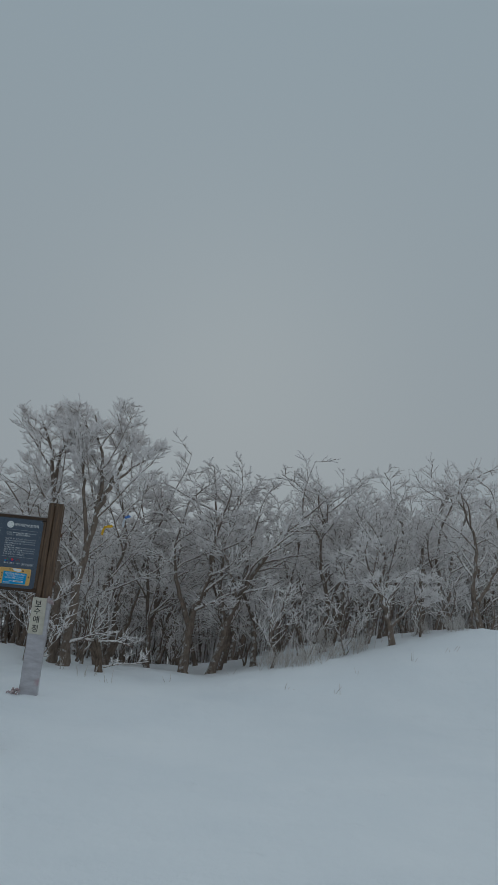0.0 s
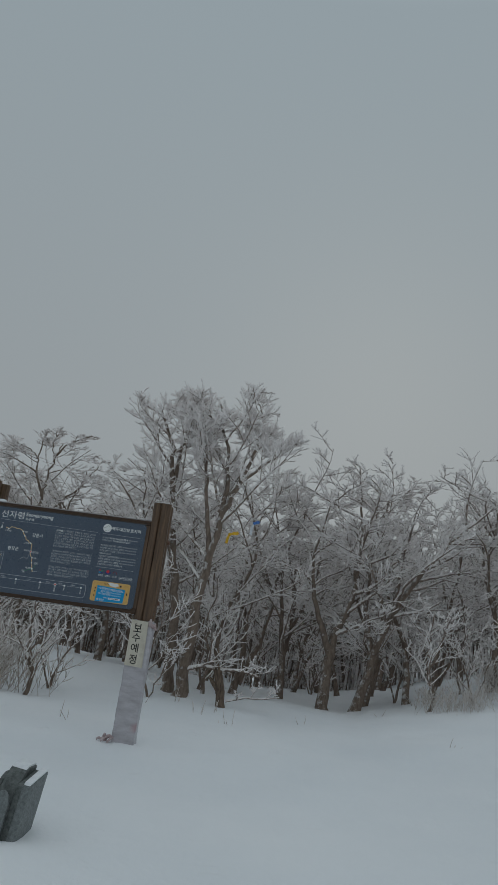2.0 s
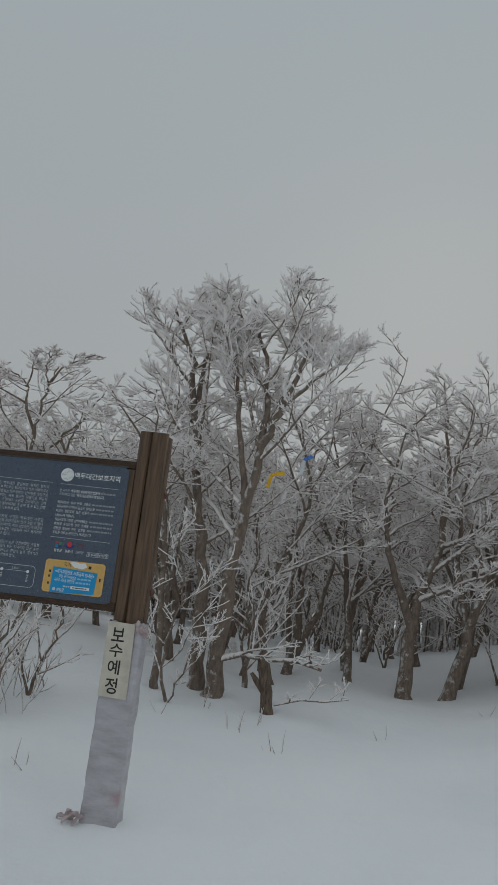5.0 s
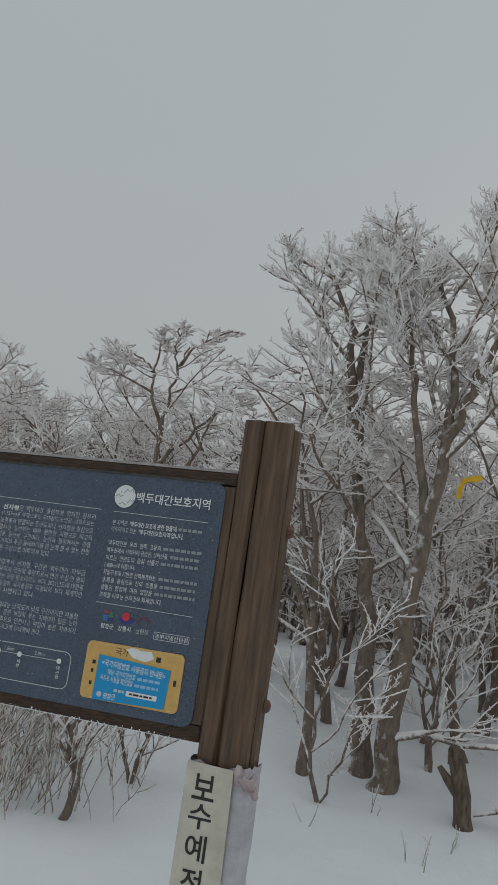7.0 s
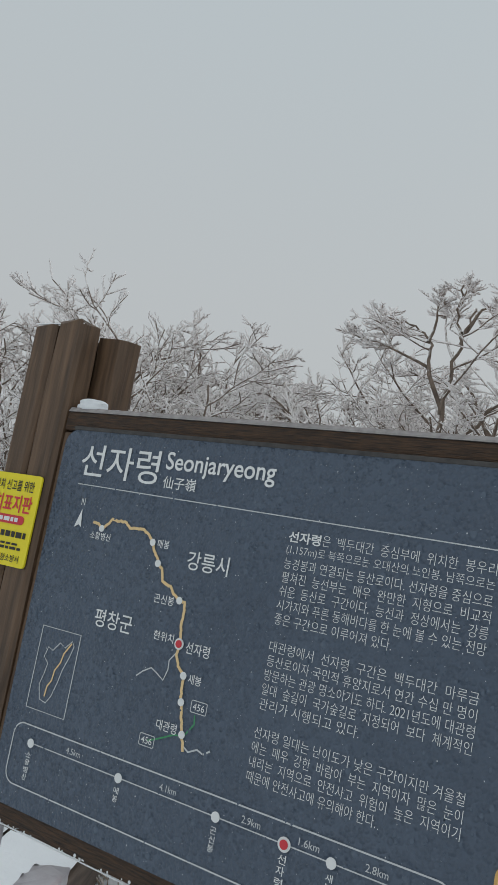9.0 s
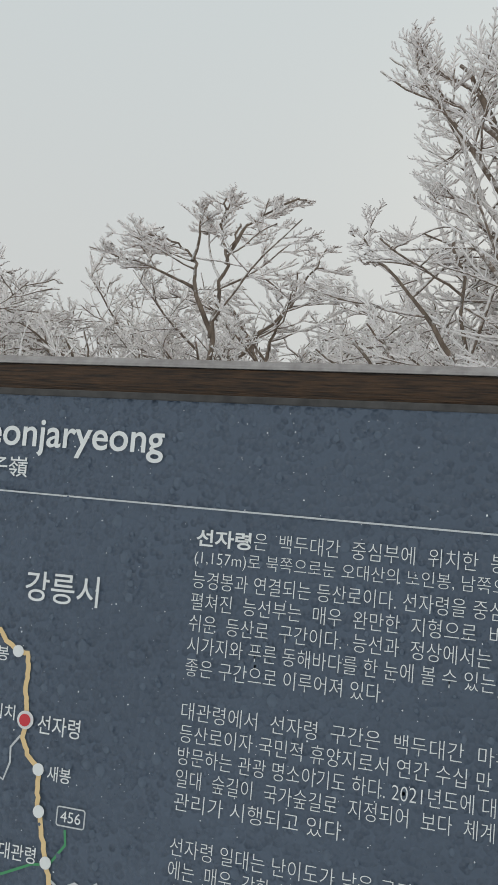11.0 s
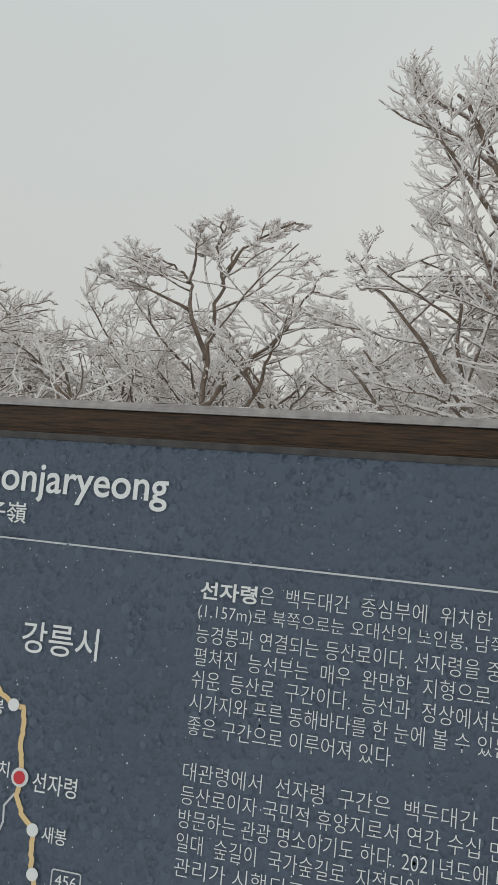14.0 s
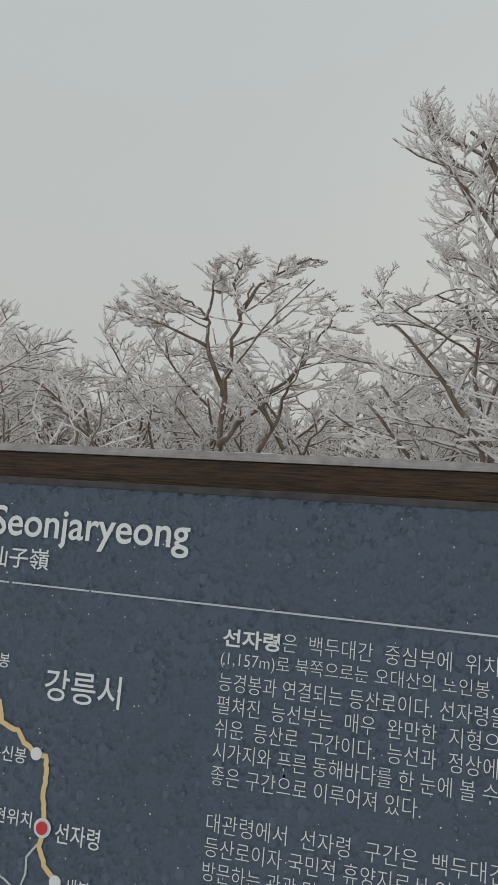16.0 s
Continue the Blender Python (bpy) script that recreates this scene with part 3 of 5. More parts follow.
M_FILM = film_material()
M_RAG = mottled("faded_red_film", (0.34, 0.23, 0.23), (0.60, 0.52, 0.52), 25.0, 0.45, 0.3, 0.003)
M_RIME = mottled("packed_rime", (0.74, 0.76, 0.78), (0.86, 0.87, 0.88), 40.0, 0.7, 0.6, 0.004)
M_ICE = mottled("ice_bead", (0.072, 0.098, 0.138), (0.092, 0.122, 0.166), 50.0, 0.12, 0.0)
M_LIP = mottled("dull_grey_lip", (0.025, 0.023, 0.023), (0.070, 0.066, 0.063), 60.0, 0.5, 0.2)
M_STEEL = mottled("rusty_bolt_steel", (0.10, 0.045, 0.03), (0.22, 0.13, 0.09), 60.0, 0.55, 0.4, 0.001, metal=0.5)

board = empty("information_board", (-1.5, 8.34, ground_z(-1.5, 8.34)), 0, "dark blue trail information board on brown timber posts in snow", "information board")
BOARD_AT = Vector((-1.5, 8.34, ground_z(-1.5, 8.34)))


def world_part(name, bm, mat, parent, label="", offset=BOARD_AT):
    """A part drawn in world metres under a thing that stands at offset."""
    bmesh.ops.translate(bm, verts=bm.verts[:], vec=-offset)
    return part(name, bm, mat, parent, label)


def rounded(x0, x1, z0, z1, r, n=6):
    pts = []
    for cx, cz, a0 in ((x1 - r, z1 - r, 0), (x0 + r, z1 - r, 90), (x0 + r, z0 + r, 180), (x1 - r, z0 + r, 270)):
        for k in range(n + 1):
            a = radians(a0 + 90 * k / n)
            pts.append((cx + r * math.cos(a), cz + r * math.sin(a)))
    return pts


def plate_bm(outline, y, thick):
    """A flat plate with its face at y towards the reader and its thickness behind."""
    bm = bmesh.new()
    f = bm.faces.new([bm.verts.new((x, y, z)) for x, z in outline])
    bmesh.ops.recalc_face_normals(bm, faces=[f])
    ext = bmesh.ops.extrude_face_region(bm, geom=[f])
    bmesh.ops.translate(bm, verts=[v for v in ext["geom"] if isinstance(v, bmesh.types.BMVert)], vec=(0, thick, 0))
    bmesh.ops.recalc_face_normals(bm, faces=bm.faces[:])
    return bm


def loop_bm(outline, width, y, closed=True):
    """A printed line of that width along the outline."""
    bm = bmesh.new()
    n = len(outline)
    p = [Vector((a, b)) for a, b in outline]
    rows = []
    for i in range(n):
        a = p[i - 1] if closed or i else p[i]
        b = p[(i + 1) % n] if closed or i < n - 1 else p[i]
        d = (b - a).normalized()
        s = Vector((-d.y, d.x)) * width / 2
        rows.append((bm.verts.new((p[i].x + s.x, y, p[i].y + s.y)), bm.verts.new((p[i].x - s.x, y, p[i].y - s.y))))
    for i in range(n if closed else n - 1):
        a, b = rows[i], rows[(i + 1) % n]
        bm.faces.new((a[0], a[1], b[1], b[0]))
    return bm


def disc(cx, cz, r, y, n=20):
    return plate_bm([(cx + r * math.cos(2 * math.pi * k / n), cz + r * math.sin(2 * math.pi * k / n)) for k in range(n)], y, 0.0006)


# posts: four squared timbers each
def timber(x0, x1, y0, y1, z0, z1, name, parent, seed, offset=BOARD_AT, mat=None):
    rng = random.Random(seed)
    bm = bmesh.new()
    n = 14
    rings = []
    for i in range(n + 1):
        z = z0 + (z1 - z0) * i / n
        c = 0.009
        ring = []
        for px, py in ((x0 + c, y0), (x1 - c, y0), (x1, y0 + c), (x1, y1 - c), (x1 - c, y1), (x0 + c, y1), (x0, y1 - c), (x0, y0 + c)):
            ring.append(bm.verts.new((px + rng.gauss(0, 0.0012), py + rng.gauss(0, 0.0012), z + (rng.gauss(0, 0.003) if i == n else 0))))
        rings.append(ring)
    for a, b in zip(rings, rings[1:]):
        for k in range(8):
            bm.faces.new((a[k], a[(k + 1) % 8], b[(k + 1) % 8], b[k]))
    bm.faces.new(rings[-1])
    bm.faces.new(rings[0][::-1])
    bmesh.ops.translate(bm, verts=bm.verts[:], vec=-offset)
    return part(name, bm, mat or M_WOOD, parent)


def wrap_bm(x0, x1, y0, y1, z0, z1, seed, r=0.014, lid=False):
    """Plastic film wound round a post, with soft creases."""
    bm = bmesh.new()
    n, out = 34, []
    outline = [(x, y) for x, y in rounded(x0, x1, y0, y1, r, 3)]
    dense = []
    for i in range(len(outline)):
        a, b = Vector(outline[i]), Vector(outline[(i + 1) % len(outline)])
        k = max(1, int((b - a).length / 0.02))
        dense += [a.lerp(b, j / k) for j in range(k)]
    cx, cy = (x0 + x1) / 2, (y0 + y1) / 2
    for i in range(n + 1):
        z = z0 + (z1 - z0) * i / n
        ring = []
        for p in dense:
            w = 1 + 0.05 * noise.noise((p.x * 18 + seed, p.y * 18, z * 16 + p.x * 20)) + 0.03 * noise.noise((p.x * 40, p.y * 40 + seed, z * 60))
            zz = z + (0.022 * noise.noise((p.x * 25, p.y * 25, seed)) if i == n else 0)
            ring.append(bm.verts.new((cx + (p.x - cx) * w, cy + (p.y - cy) * w, zz)))
        out.append(ring)
    m = len(dense)
    for a, b in zip(out, out[1:]):
        for k in range(m):
            bm.faces.new((a[k], a[(k + 1) % m], b[(k + 1) % m], b[k]))
    if lid:
        bm.faces.new(out[-1])
    for f in bm.faces:
        f.smooth = True
    return bm


def sign_post(timbers, wrap, seed):
    post = new("post")
    post.parent = board
    for i, t in enumerate(timbers):
        timber(*t, "timber", post, seed + i)
    world_part("wrap", wrap_bm(*wrap, seed), M_FILM, post, "milky plastic film wrapped round the foot")
    return post


gz = ground_z(-0.8, 8.36)
post_r = sign_post([(-0.870, -0.813, 8.312, 8.368, gz - 0.3, 3.348), (-0.810, -0.730, 8.310, 8.368, gz - 0.3, 3.350),
                    (-0.862, -0.800, 8.371, 8.430, gz - 0.3, 3.335), (-0.797, -0.724, 8.371, 8.432, gz - 0.3, 3.340)],
                   (-0.886, -0.716, 8.298, 8.444, gz - 0.12, 2.405), 31)
gz2 = ground_z(-2.2, 8.36)
post_l = sign_post([(-2.294, -2.230, 8.314, 8.372, gz2 - 0.3, 3.362), (-2.227, -2.153, 8.312, 8.370, gz2 - 0.3, 3.366),
                    (-2.172, -2.098, 8.374, 8.436, 2.415, 3.352), (-2.284, -2.175, 8.375, 8.434, 2.415, 3.345)],
                   (-2.308, -2.142, 8.300, 8.386, gz2 - 0.12, 2.425), 41)


# letters are gathered, then turned into meshes in one go
letters = []


def write(s, x0, x1, zc, h, mat, parent, y=PY - 0.0016, bold=0.0, turn=0.0, name="text_line"):
    cu = bpy.data.curves.new(name, "FONT")
    cu.body = s
    cu.offset = bold
    cu.resolution_u = 4
    ob = new(name, cu)
    letters.append((ob, x0, x1, zc, h, mat, parent, y, turn, name))


def set_letters():
    bpy.context.view_layer.update()
    dg = bpy.context.evaluated_depsgraph_get()
    made = []
    for ob, x0, x1, zc, h, mat, parent, y, turn, name in letters:
        me = bpy.data.meshes.new_from_object(ob.evaluated_get(dg))
        co = np.empty(len(me.vertices) * 3)
        me.vertices.foreach_get("co", co)
        co = co.reshape(-1, 3)
        lo, hi = co.min(0), co.max(0)
        sx = (x1 - x0) / max(hi[0] - lo[0], 1e-6)
        sz = h / max(hi[1] - lo[1], 1e-6)
        u = (co[:, 0] - lo[0]) * sx - (x1 - x0) / 2
        v = (co[:, 1] - (lo[1] + hi[1]) / 2) * sz
        a = radians(turn)
        xc = (x0 + x1) / 2
        new_co = np.stack([xc + u * math.cos(a) - v * math.sin(a), np.full(len(u), y), zc + u * math.sin(a) + v * math.cos(a)], 1) - np.array(BOARD_AT)
        me.vertices.foreach_set("co", new_co.ravel())
        me.materials.clear()
        me.materials.append(mat)
        me.update()
        made.append((name, me, parent))
    for name, me, parent in made:
        part_mesh(name, me, parent)
    for ob, *_ in letters:
        cu = ob.data
        bpy.data.objects.remove(ob)
        bpy.data.curves.remove(cu)


def bar(x0, x1, zc, h, mat, parent, y=PY - 0.0016, name="text_bar"):
    world_part(name, plate_bm([(x0, zc - h / 2), (x1, zc - h / 2), (x1, zc + h / 2), (x0, zc + h / 2)], y, 0.0005), mat, parent)


def word_bars(x0, x1, zc, h, mat, parent, seed, y=PY - 0.0016):
    rng = random.Random(seed)
    x = x0
    while x < x1 - 0.004:
        w = min(rng.uniform(0.007, 0.017), x1 - x)
        bar(x, x + w, zc, h, mat, parent, y)
        x += w + 0.0035


# frame of four rails and the panel within
def rail(name, x0, x1, y0, y1, z0, z1, seed, mat):
    bm = box_bm(x0, x1, y0, y1, z0, z1, 0.005, 2)
    return world_part(name, bm, mat, board)


rail("top_rail", -2.152, -0.871, 8.3215, 8.366, 3.152, 3.1882, 1, M_WOODX)
world_part("panel_lip", box_bm(-2.120, -0.905, 8.3165, 8.3212, 3.1525, 3.1600, 0.001, 1), M_LIP, board, "thin dark grey lip along the panel")
rail("bottom_rail", -2.152, -0.871, 8.3215, 8.366, 2.443, 2.486, 2, M_WOODX)
rail("side_rail", -0.912, -0.871, 8.3235, 8.362, 2.487, 3.149, 3, M_WOOD)
rail("side_rail", -2.152, -2.121, 8.3235, 8.362, 2.487, 3.149, 4, M_WOOD)
world_part("back_board", box_bm(-2.120, -0.913, 8.331, 8.352, 2.488, 3.148, 0.002, 1), M_WOODX, board)
panel = world_part("panel", plate_bm(rounded(PX0, PX1, PZ0 + 0.003, PZ1 - 0.002, 0.03), PY, 0.0045), M_PANEL, board, "slate blue printed panel beaded with frozen drops")

# title
write("선자령", -2.083, -1.897, 3.098, 0.060, M_WHITE, panel, PY - 0.0016, 0.004)
write("Seonjaryeong", -1.883, -1.660, 3.1085, 0.041, M_WHITE, panel, PY - 0.0016, 0.012)
write("仙子嶺", -1.882, -1.811, 3.0755, 0.0215, M_WHITE, panel, PY - 0.0016, 0.006)


def rule(x0, x1, z0, z1, w=0.0017):
    world_part("rule", plate_bm([(x0, z0 - w / 2), (x1, z1 - w / 2), (x1, z1 + w / 2), (x0, z0 + w / 2)], PY - 0.0014, 0.0005), M_PALE, panel)


rule(-2.080, -1.280, 3.0525, 3.0420)
rule(-1.238, -0.936, 3.0405, 3.0375)
rule(-1.245, -0.941, 2.773, 2.770)
BODY = ["은  백두대간  중심부에  위치한  봉우리", "(1,157m)로 북쪽으로는 오대산의 노인봉, 남쪽으로는", "능경봉과 연결되는 등산로이다. 선자령을 중심으로",
        "펼쳐진  능선부는  매우  완만한  지형으로  비교적", "쉬운  등산로  구간이다.  능선과  정상에서는  강릉", "시가지와 푸른 동해바다를 한 눈에 볼 수 있는 전망",
        "좋은 구간으로 이루어져 있다.", "", "대관령에서  선자령  구간은  백두대간  마루금", "등산로이자 국민적 휴양지로서 연간 수십 만 명이", "방문하는 관광 명소이기도 하다. 2021년도에 대관령",
        "일대  숲길이  국가숲길로  지정되어  보다  체계적인", "관리가 시행되고 있다.", "", "선자령 일대는 난이도가 낮은 구간이지만 겨울철", "에는  매우  강한  바람이  부는  지역이자  많은  눈이",
        "내리는  지역으로  안전사고  위험이  높은  지역이기", "때문에 안전사고에 유의해야 한다."]
z = 3.0175
SHORT = {6: -1.425, 12: -1.452, 17: -1.408}
write("선자령", -1.617, -1.561, z, 0.0170, M_WHITE, panel, PY - 0.0016, 0.022)
for i, s in enumerate(BODY):
    if s:
        write(s, -1.558 if i == 0 else -1.617, SHORT.get(i, -1.295), z, 0.0168, M_WHITE, panel, PY - 0.0016, -0.012, -0.4)
    z -= 0.0210

# right column
logo = world_part("emblem", disc(-1.2105, 3.088, 0.034, PY - 0.0014, 32), M_WHITE, panel, "round white emblem with a grey-green mountain drawing")
for pts in (((-1.214, 3.098), (-1.205, 3.110), (-1.197, 3.103), (-1.188, 3.112), (-1.182, 3.100)), ((-1.200, 3.068), (-1.190, 3.080), (-1.184, 3.073), (-1.178, 3.081)),
            ((-1.240, 3.086), (-1.231, 3.093), (-1.224, 3.086), (-1.216, 3.091)), ((-1.226, 3.064), (-1.214, 3.069), (-1.204, 3.062))):
    world_part("emblem_mark", loop_bm(pts, 0.0022, PY - 0.0028, False), M_MOSS, panel)
write("백두대간보호지역", -1.172, -0.939, 3.0895, 0.031, M_WHITE, panel, PY - 0.0016, 0.012)
write("본 지역은", -1.236, -1.187, 3.0085, 0.0155, M_PALE, panel)
write("'백두대간 보호에 관한 법률'에", -1.180, -1.030, 3.0085, 0.0160, M_WHITE, panel, PY - 0.0016, 0.010)
word_bars(-1.024, -0.945, 3.0085, 0.0085, M_DIM, panel, 3)
write("이루어지고 있는", -1.236, -1.155, 2.9885, 0.0155, M_PALE, panel)
write("'백두대간보호지역'입니다.", -1.148, -1.005, 2.9885, 0.0160, M_WHITE, panel, PY - 0.0016, 0.008)
RIGHT = [("백두대간은  우리  민족  고유의", -1.070), ("백두산에서 시작되어 금강산, 설악산을", -1.045), ("이르는  한반도의  중심  산줄기", -1.070), ("1,400km에 이릅니다.", -1.140),
         ("지질구조에 기반한 산맥체계와는", -1.070), ("水界를  중심으로  산의  흐름을", -1.062), ("생활권  형성에  미친  영향을", -1.075), ("조화를 이루는 산지인식 체계입니다.", -1.040)]
z = 2.9480
for i, (s, x1) in enumerate(RIGHT):
    write(s, -1.238, x1, z, 0.0155, M_WHITE, panel, PY - 0.0016, -0.004)
    if i not in (3, 7):
        word_bars(x1 + 0.008, -0.943, z, 0.0085, M_DIM, panel, 20 + i)
    z -= 0.0217

# three small emblems, plain shapes, with their names
for k in range(3):
    bar(-1.214, -1.199, 2.738 - 0.0055 * k, 0.0035, M_CYAN, panel, PY - 0.0014, "emblem_stripe")
    bar(-1.196, -1.183, 2.748 - 0.0055 * k, 0.003, M_GREEN, panel, PY - 0.0014, "emblem_stripe")
bar(-1.212, -1.200, 2.748, 0.007, M_RED, panel, PY - 0.0014, "emblem_stripe")
bar(-1.196, -1.183, 2.729, 0.010, M_BLUE, panel, PY - 0.0014, "emblem_stripe")
world_part("emblem_bowl", plate_bm([(-1.142 + 0.026 * math.cos(radians(180 + 18 * k)), 2.740 + 0.018 * math.sin(radians(180 + 18 * k))) for k in range(11)], PY - 0.0014, 0.0005), M_BLUE, panel)
world_part("emblem_sun", disc(-1.142, 2.743, 0.0125, PY - 0.0024), M_RED, panel)
world_part("emblem_curve", loop_bm([(-1.086 + 0.014 * math.cos(radians(a)), 2.735 + 0.014 * math.sin(radians(a))) for a in range(-30, 200, 20)], 0.004, PY - 0.0014, False), M_DARKRED, panel)
write("평창군", -1.217, -1.176, 2.709, 0.0145, M_WHITE, panel, PY - 0.0016, 0.008)
write("강릉시", -1.162, -1.122, 2.709, 0.0145, M_WHITE, panel, PY - 0.0016, 0.008)
write("산림청", -1.106, -1.067, 2.709, 0.0145, M_PALE, panel)
world_part("name_box", loop_bm(rounded(-1.048, -0.941, 2.694, 2.714, 0.003, 3), 0.0016, PY - 0.0014), M_PALE, panel)
write("동부지방산림청", -1.044, -0.945, 2.704, 0.0130, M_WHITE, panel)

# trail map
write("강릉시", -1.799, -1.716, 2.9535, 0.031, M_WHITE, panel, PY - 0.0016, 0.006)
write("평창군", -1.973, -1.887, 2.828, 0.031, M_WHITE, panel, PY - 0.0016, 0.006)
TRAIL = [(-2.023, 2.988), (-2.010, 2.986), (-1.999, 2.979), (-1.988, 2.988), (-1.978, 2.998), (-1.962, 2.997), (-1.949, 2.998), (-1.934, 2.988), (-1.918, 2.991),
         (-1.905, 2.990), (-1.890, 2.983), (-1.878, 2.971), (-1.872, 2.958), (-1.864, 2.950), (-1.858, 2.938), (-1.848, 2.930), (-1.842, 2.911), (-1.822, 2.904),
         (-1.812, 2.893), (-1.799, 2.886), (-1.788, 2.885), (-1.786, 2.870), (-1.787, 2.850), (-1.784, 2.833), (-1.783, 2.819), (-1.784, 2.800), (-1.778, 2.786),
         (-1.763, 2.773), (-1.762, 2.750), (-1.758, 2.733), (-1.752, 2.710), (-1.745, 2.686), (-1.738, 2.662)]
fine_trail = []
for (ax, az), (bx, bz) in zip(TRAIL, TRAIL[1:]):
    for k in range(4):
        t = k / 4
        px, pz = ax + (bx - ax) * t, az + (bz - az) * t
        fine_trail.append((px + 0.0022 * noise.noise((px * 160, pz * 160, 2)), pz + 0.0022 * noise.noise((px * 160, pz * 160, 7))))
fine_trail.append(TRAIL[-1])
world_part("trail_line", loop_bm(fine_trail, 0.0052, PY - 0.0014, False), M_TRAIL, panel, "cream line of the ridge trail")
world_part("branch_line", loop_bm([(-1.858, 2.752), (-1.846, 2.762), (-1.830, 2.771), (-1.818, 2.766), (-1.802, 2.757), (-1.796, 2.775), (-1.797, 2.790), (-1.787, 2.803)], 0.0022, PY - 0.0012, False), M_PALE, panel)
world_part("branch_line", loop_bm([(-1.810, 2.660), (-1.790, 2.668), (-1.760, 2.682), (-1.742, 2.684), (-1.726, 2.706), (-1.728, 2.720)], 0.0026, PY - 0.0012, False), M_GREEN, panel)
world_part("branch_line", loop_bm([(-1.742, 2.672), (-1.728, 2.664), (-1.712, 2.672), (-1.700, 2.668), (-1.688, 2.676)], 0.0028, PY - 0.0012, False), M_PALE, panel)
for x, zz in ((-1.999, 2.979), (-1.878, 2.971), (-1.858, 2.938), (-1.799, 2.886), (-1.763, 2.773), (-1.758, 2.733), (-1.745, 2.686)):
    world_part("map_dot", disc(x, zz, 0.0062, PY - 0.0026, 14), M_WHITE, panel)
world_part("map_dot", disc(-1.783, 2.819, 0.0092, PY - 0.0026, 18), M_WHITE, panel)
world_part("map_dot", disc(-1.783, 2.819, 0.0062, PY - 0.0038, 16), M_RED, panel, "red dot for the present place")
for s, x0, x1, zz, h in (("소황병산", -2.024, -1.974, 2.965, 0.0135), ("매봉", -1.867, -1.842, 2.971, 0.0145), ("곤신봉", -1.852, -1.810, 2.882, 0.015), ("현위치", -1.838, -1.796, 2.824, 0.015),
                         ("선자령", -1.769, -1.722, 2.817, 0.019), ("새봉", -1.753, -1.727, 2.771, 0.015), ("대관령", -1.798, -1.757, 2.690, 0.016)):
    write(s, x0, x1, zz, h, M_WHITE, panel, PY - 0.0016, 0.004)
for x0, zz in ((-1.738, 2.7325), (-1.826, 2.660)):
    world_part("road_box", loop_bm(rounded(x0, x0 + 0.030, zz - 0.009, zz + 0.009, 0.002, 2), 0.0014, PY - 0.0014), M_PALE, panel)
    write("456", x0 + 0.004, x0 + 0.026, zz, 0.0105, M_WHITE, panel)
write("N", -2.061, -2.052, 3.021, 0.013, M_WHITE, panel)
world_part("north_arrow", plate_bm([(-2.068, 2.973), (-2.058, 2.979), (-2.051, 2.975), (-2.056, 3.008)], PY - 0.0014, 0.0005), M_WHITE, panel)
world_part("inset_frame", loop_bm([(-2.090, 2.646), (-1.995, 2.646), (-1.995, 2.790), (-2.090, 2.790)], 0.0022, PY - 0.0014), M_PALE, panel)
world_part("inset_outline", loop_bm([(-2.062, 2.665), (-2.046, 2.662), (-2.036, 2.676), (-2.028, 2.700), (-2.022, 2.725), (-2.012, 2.748), (-2.006, 2.768), (-2.012, 2.776), (-2.026, 2.762), (-2.040, 2.768), (-2.054, 2.752), (-2.066, 2.756),
                                     (-2.072, 2.738), (-2.060, 2.728), (-2.064, 2.708), (-2.070, 2.690)], 0.0018, PY - 0.0014), M_PALE, panel)
world_part("inset_trail", loop_bm([(-2.012, 2.772), (-2.026, 2.752), (-2.030, 2.735), (-2.040, 2.720), (-2.042, 2.702), (-2.050, 2.690), (-2.052, 2.672)], 0.003, PY - 0.0016, False), M_TRAIL, panel)

# route bar
world_part("route_box", loop_bm(rounded(-2.106, -1.292, 2.514, 2.618, 0.022), 0.0024, PY - 0.0014), M_PALE, panel)
bar(-2.059, -1.328, 2.5895, 0.0018, M_PALE, panel, PY - 0.0012, "rule")
STOPS = [(-2.059, "소황병산"), (-1.852, "매봉"), (-1.657, "곤신봉"), (-1.537, "선자령"), (-1.462, "새봉"), (-1.329, "대관령")]
for x, s in STOPS:
    big = s == "선자령"
    world_part("route_dot", disc(x, 2.5895, 0.0105 if big else 0.0078, PY - 0.0026, 18), M_WHITE, panel)
    if big:
        world_part("route_dot", disc(x, 2.5895, 0.0068, PY - 0.0038, 16), M_RED, panel, "red dot for the present place")
    h = 0.0140 if big else 0.0112
    for i, c in enumerate(s):
        write(c, x - h * 0.48, x + h * 0.48, 2.5725 - (i + 0.2) * h * 1.12, h * 0.92, M_WHITE, panel, PY - 0.0016, 0.004)
for x, s in ((-1.958, "4.5km"), (-1.752, "4.1km"), (-1.596, "2.9km"), (-1.499, "1.6km"), (-1.396, "2.8km")):
    write(s, x - 0.0165, x + 0.0165, 2.601, 0.0105, M_PALE, panel)

# plate with a sticker over it
orange = world_part("orange_plate", plate_bm(rounded(-1.246, -0.944, 2.505, 2.664, 0.016), PY - 0.003, 0.0028), M_ORANGE, board, "faded orange plate half hidden by a blue notice")
PO = PY - 0.0036
world_part("plate_border", loop_bm(rounded(-1.241, -0.949, 2.510, 2.659, 0.013), 0.0012, PO), M_TRAIL, orange)
write("국가", -1.155, -1.115, 2.645, 0.021, M_BLACK, orange, PO)
world_part("torn_patch", plate_bm([(-1.125, 2.655), (-1.10, 2.661), (-1.075, 2.656), (-1.045, 2.659), (-1.035, 2.640), (-1.06, 2.628), (-1.10, 2.634)], PO - 0.0004, 0.0004), M_WHITE, orange, "torn white paper patch")
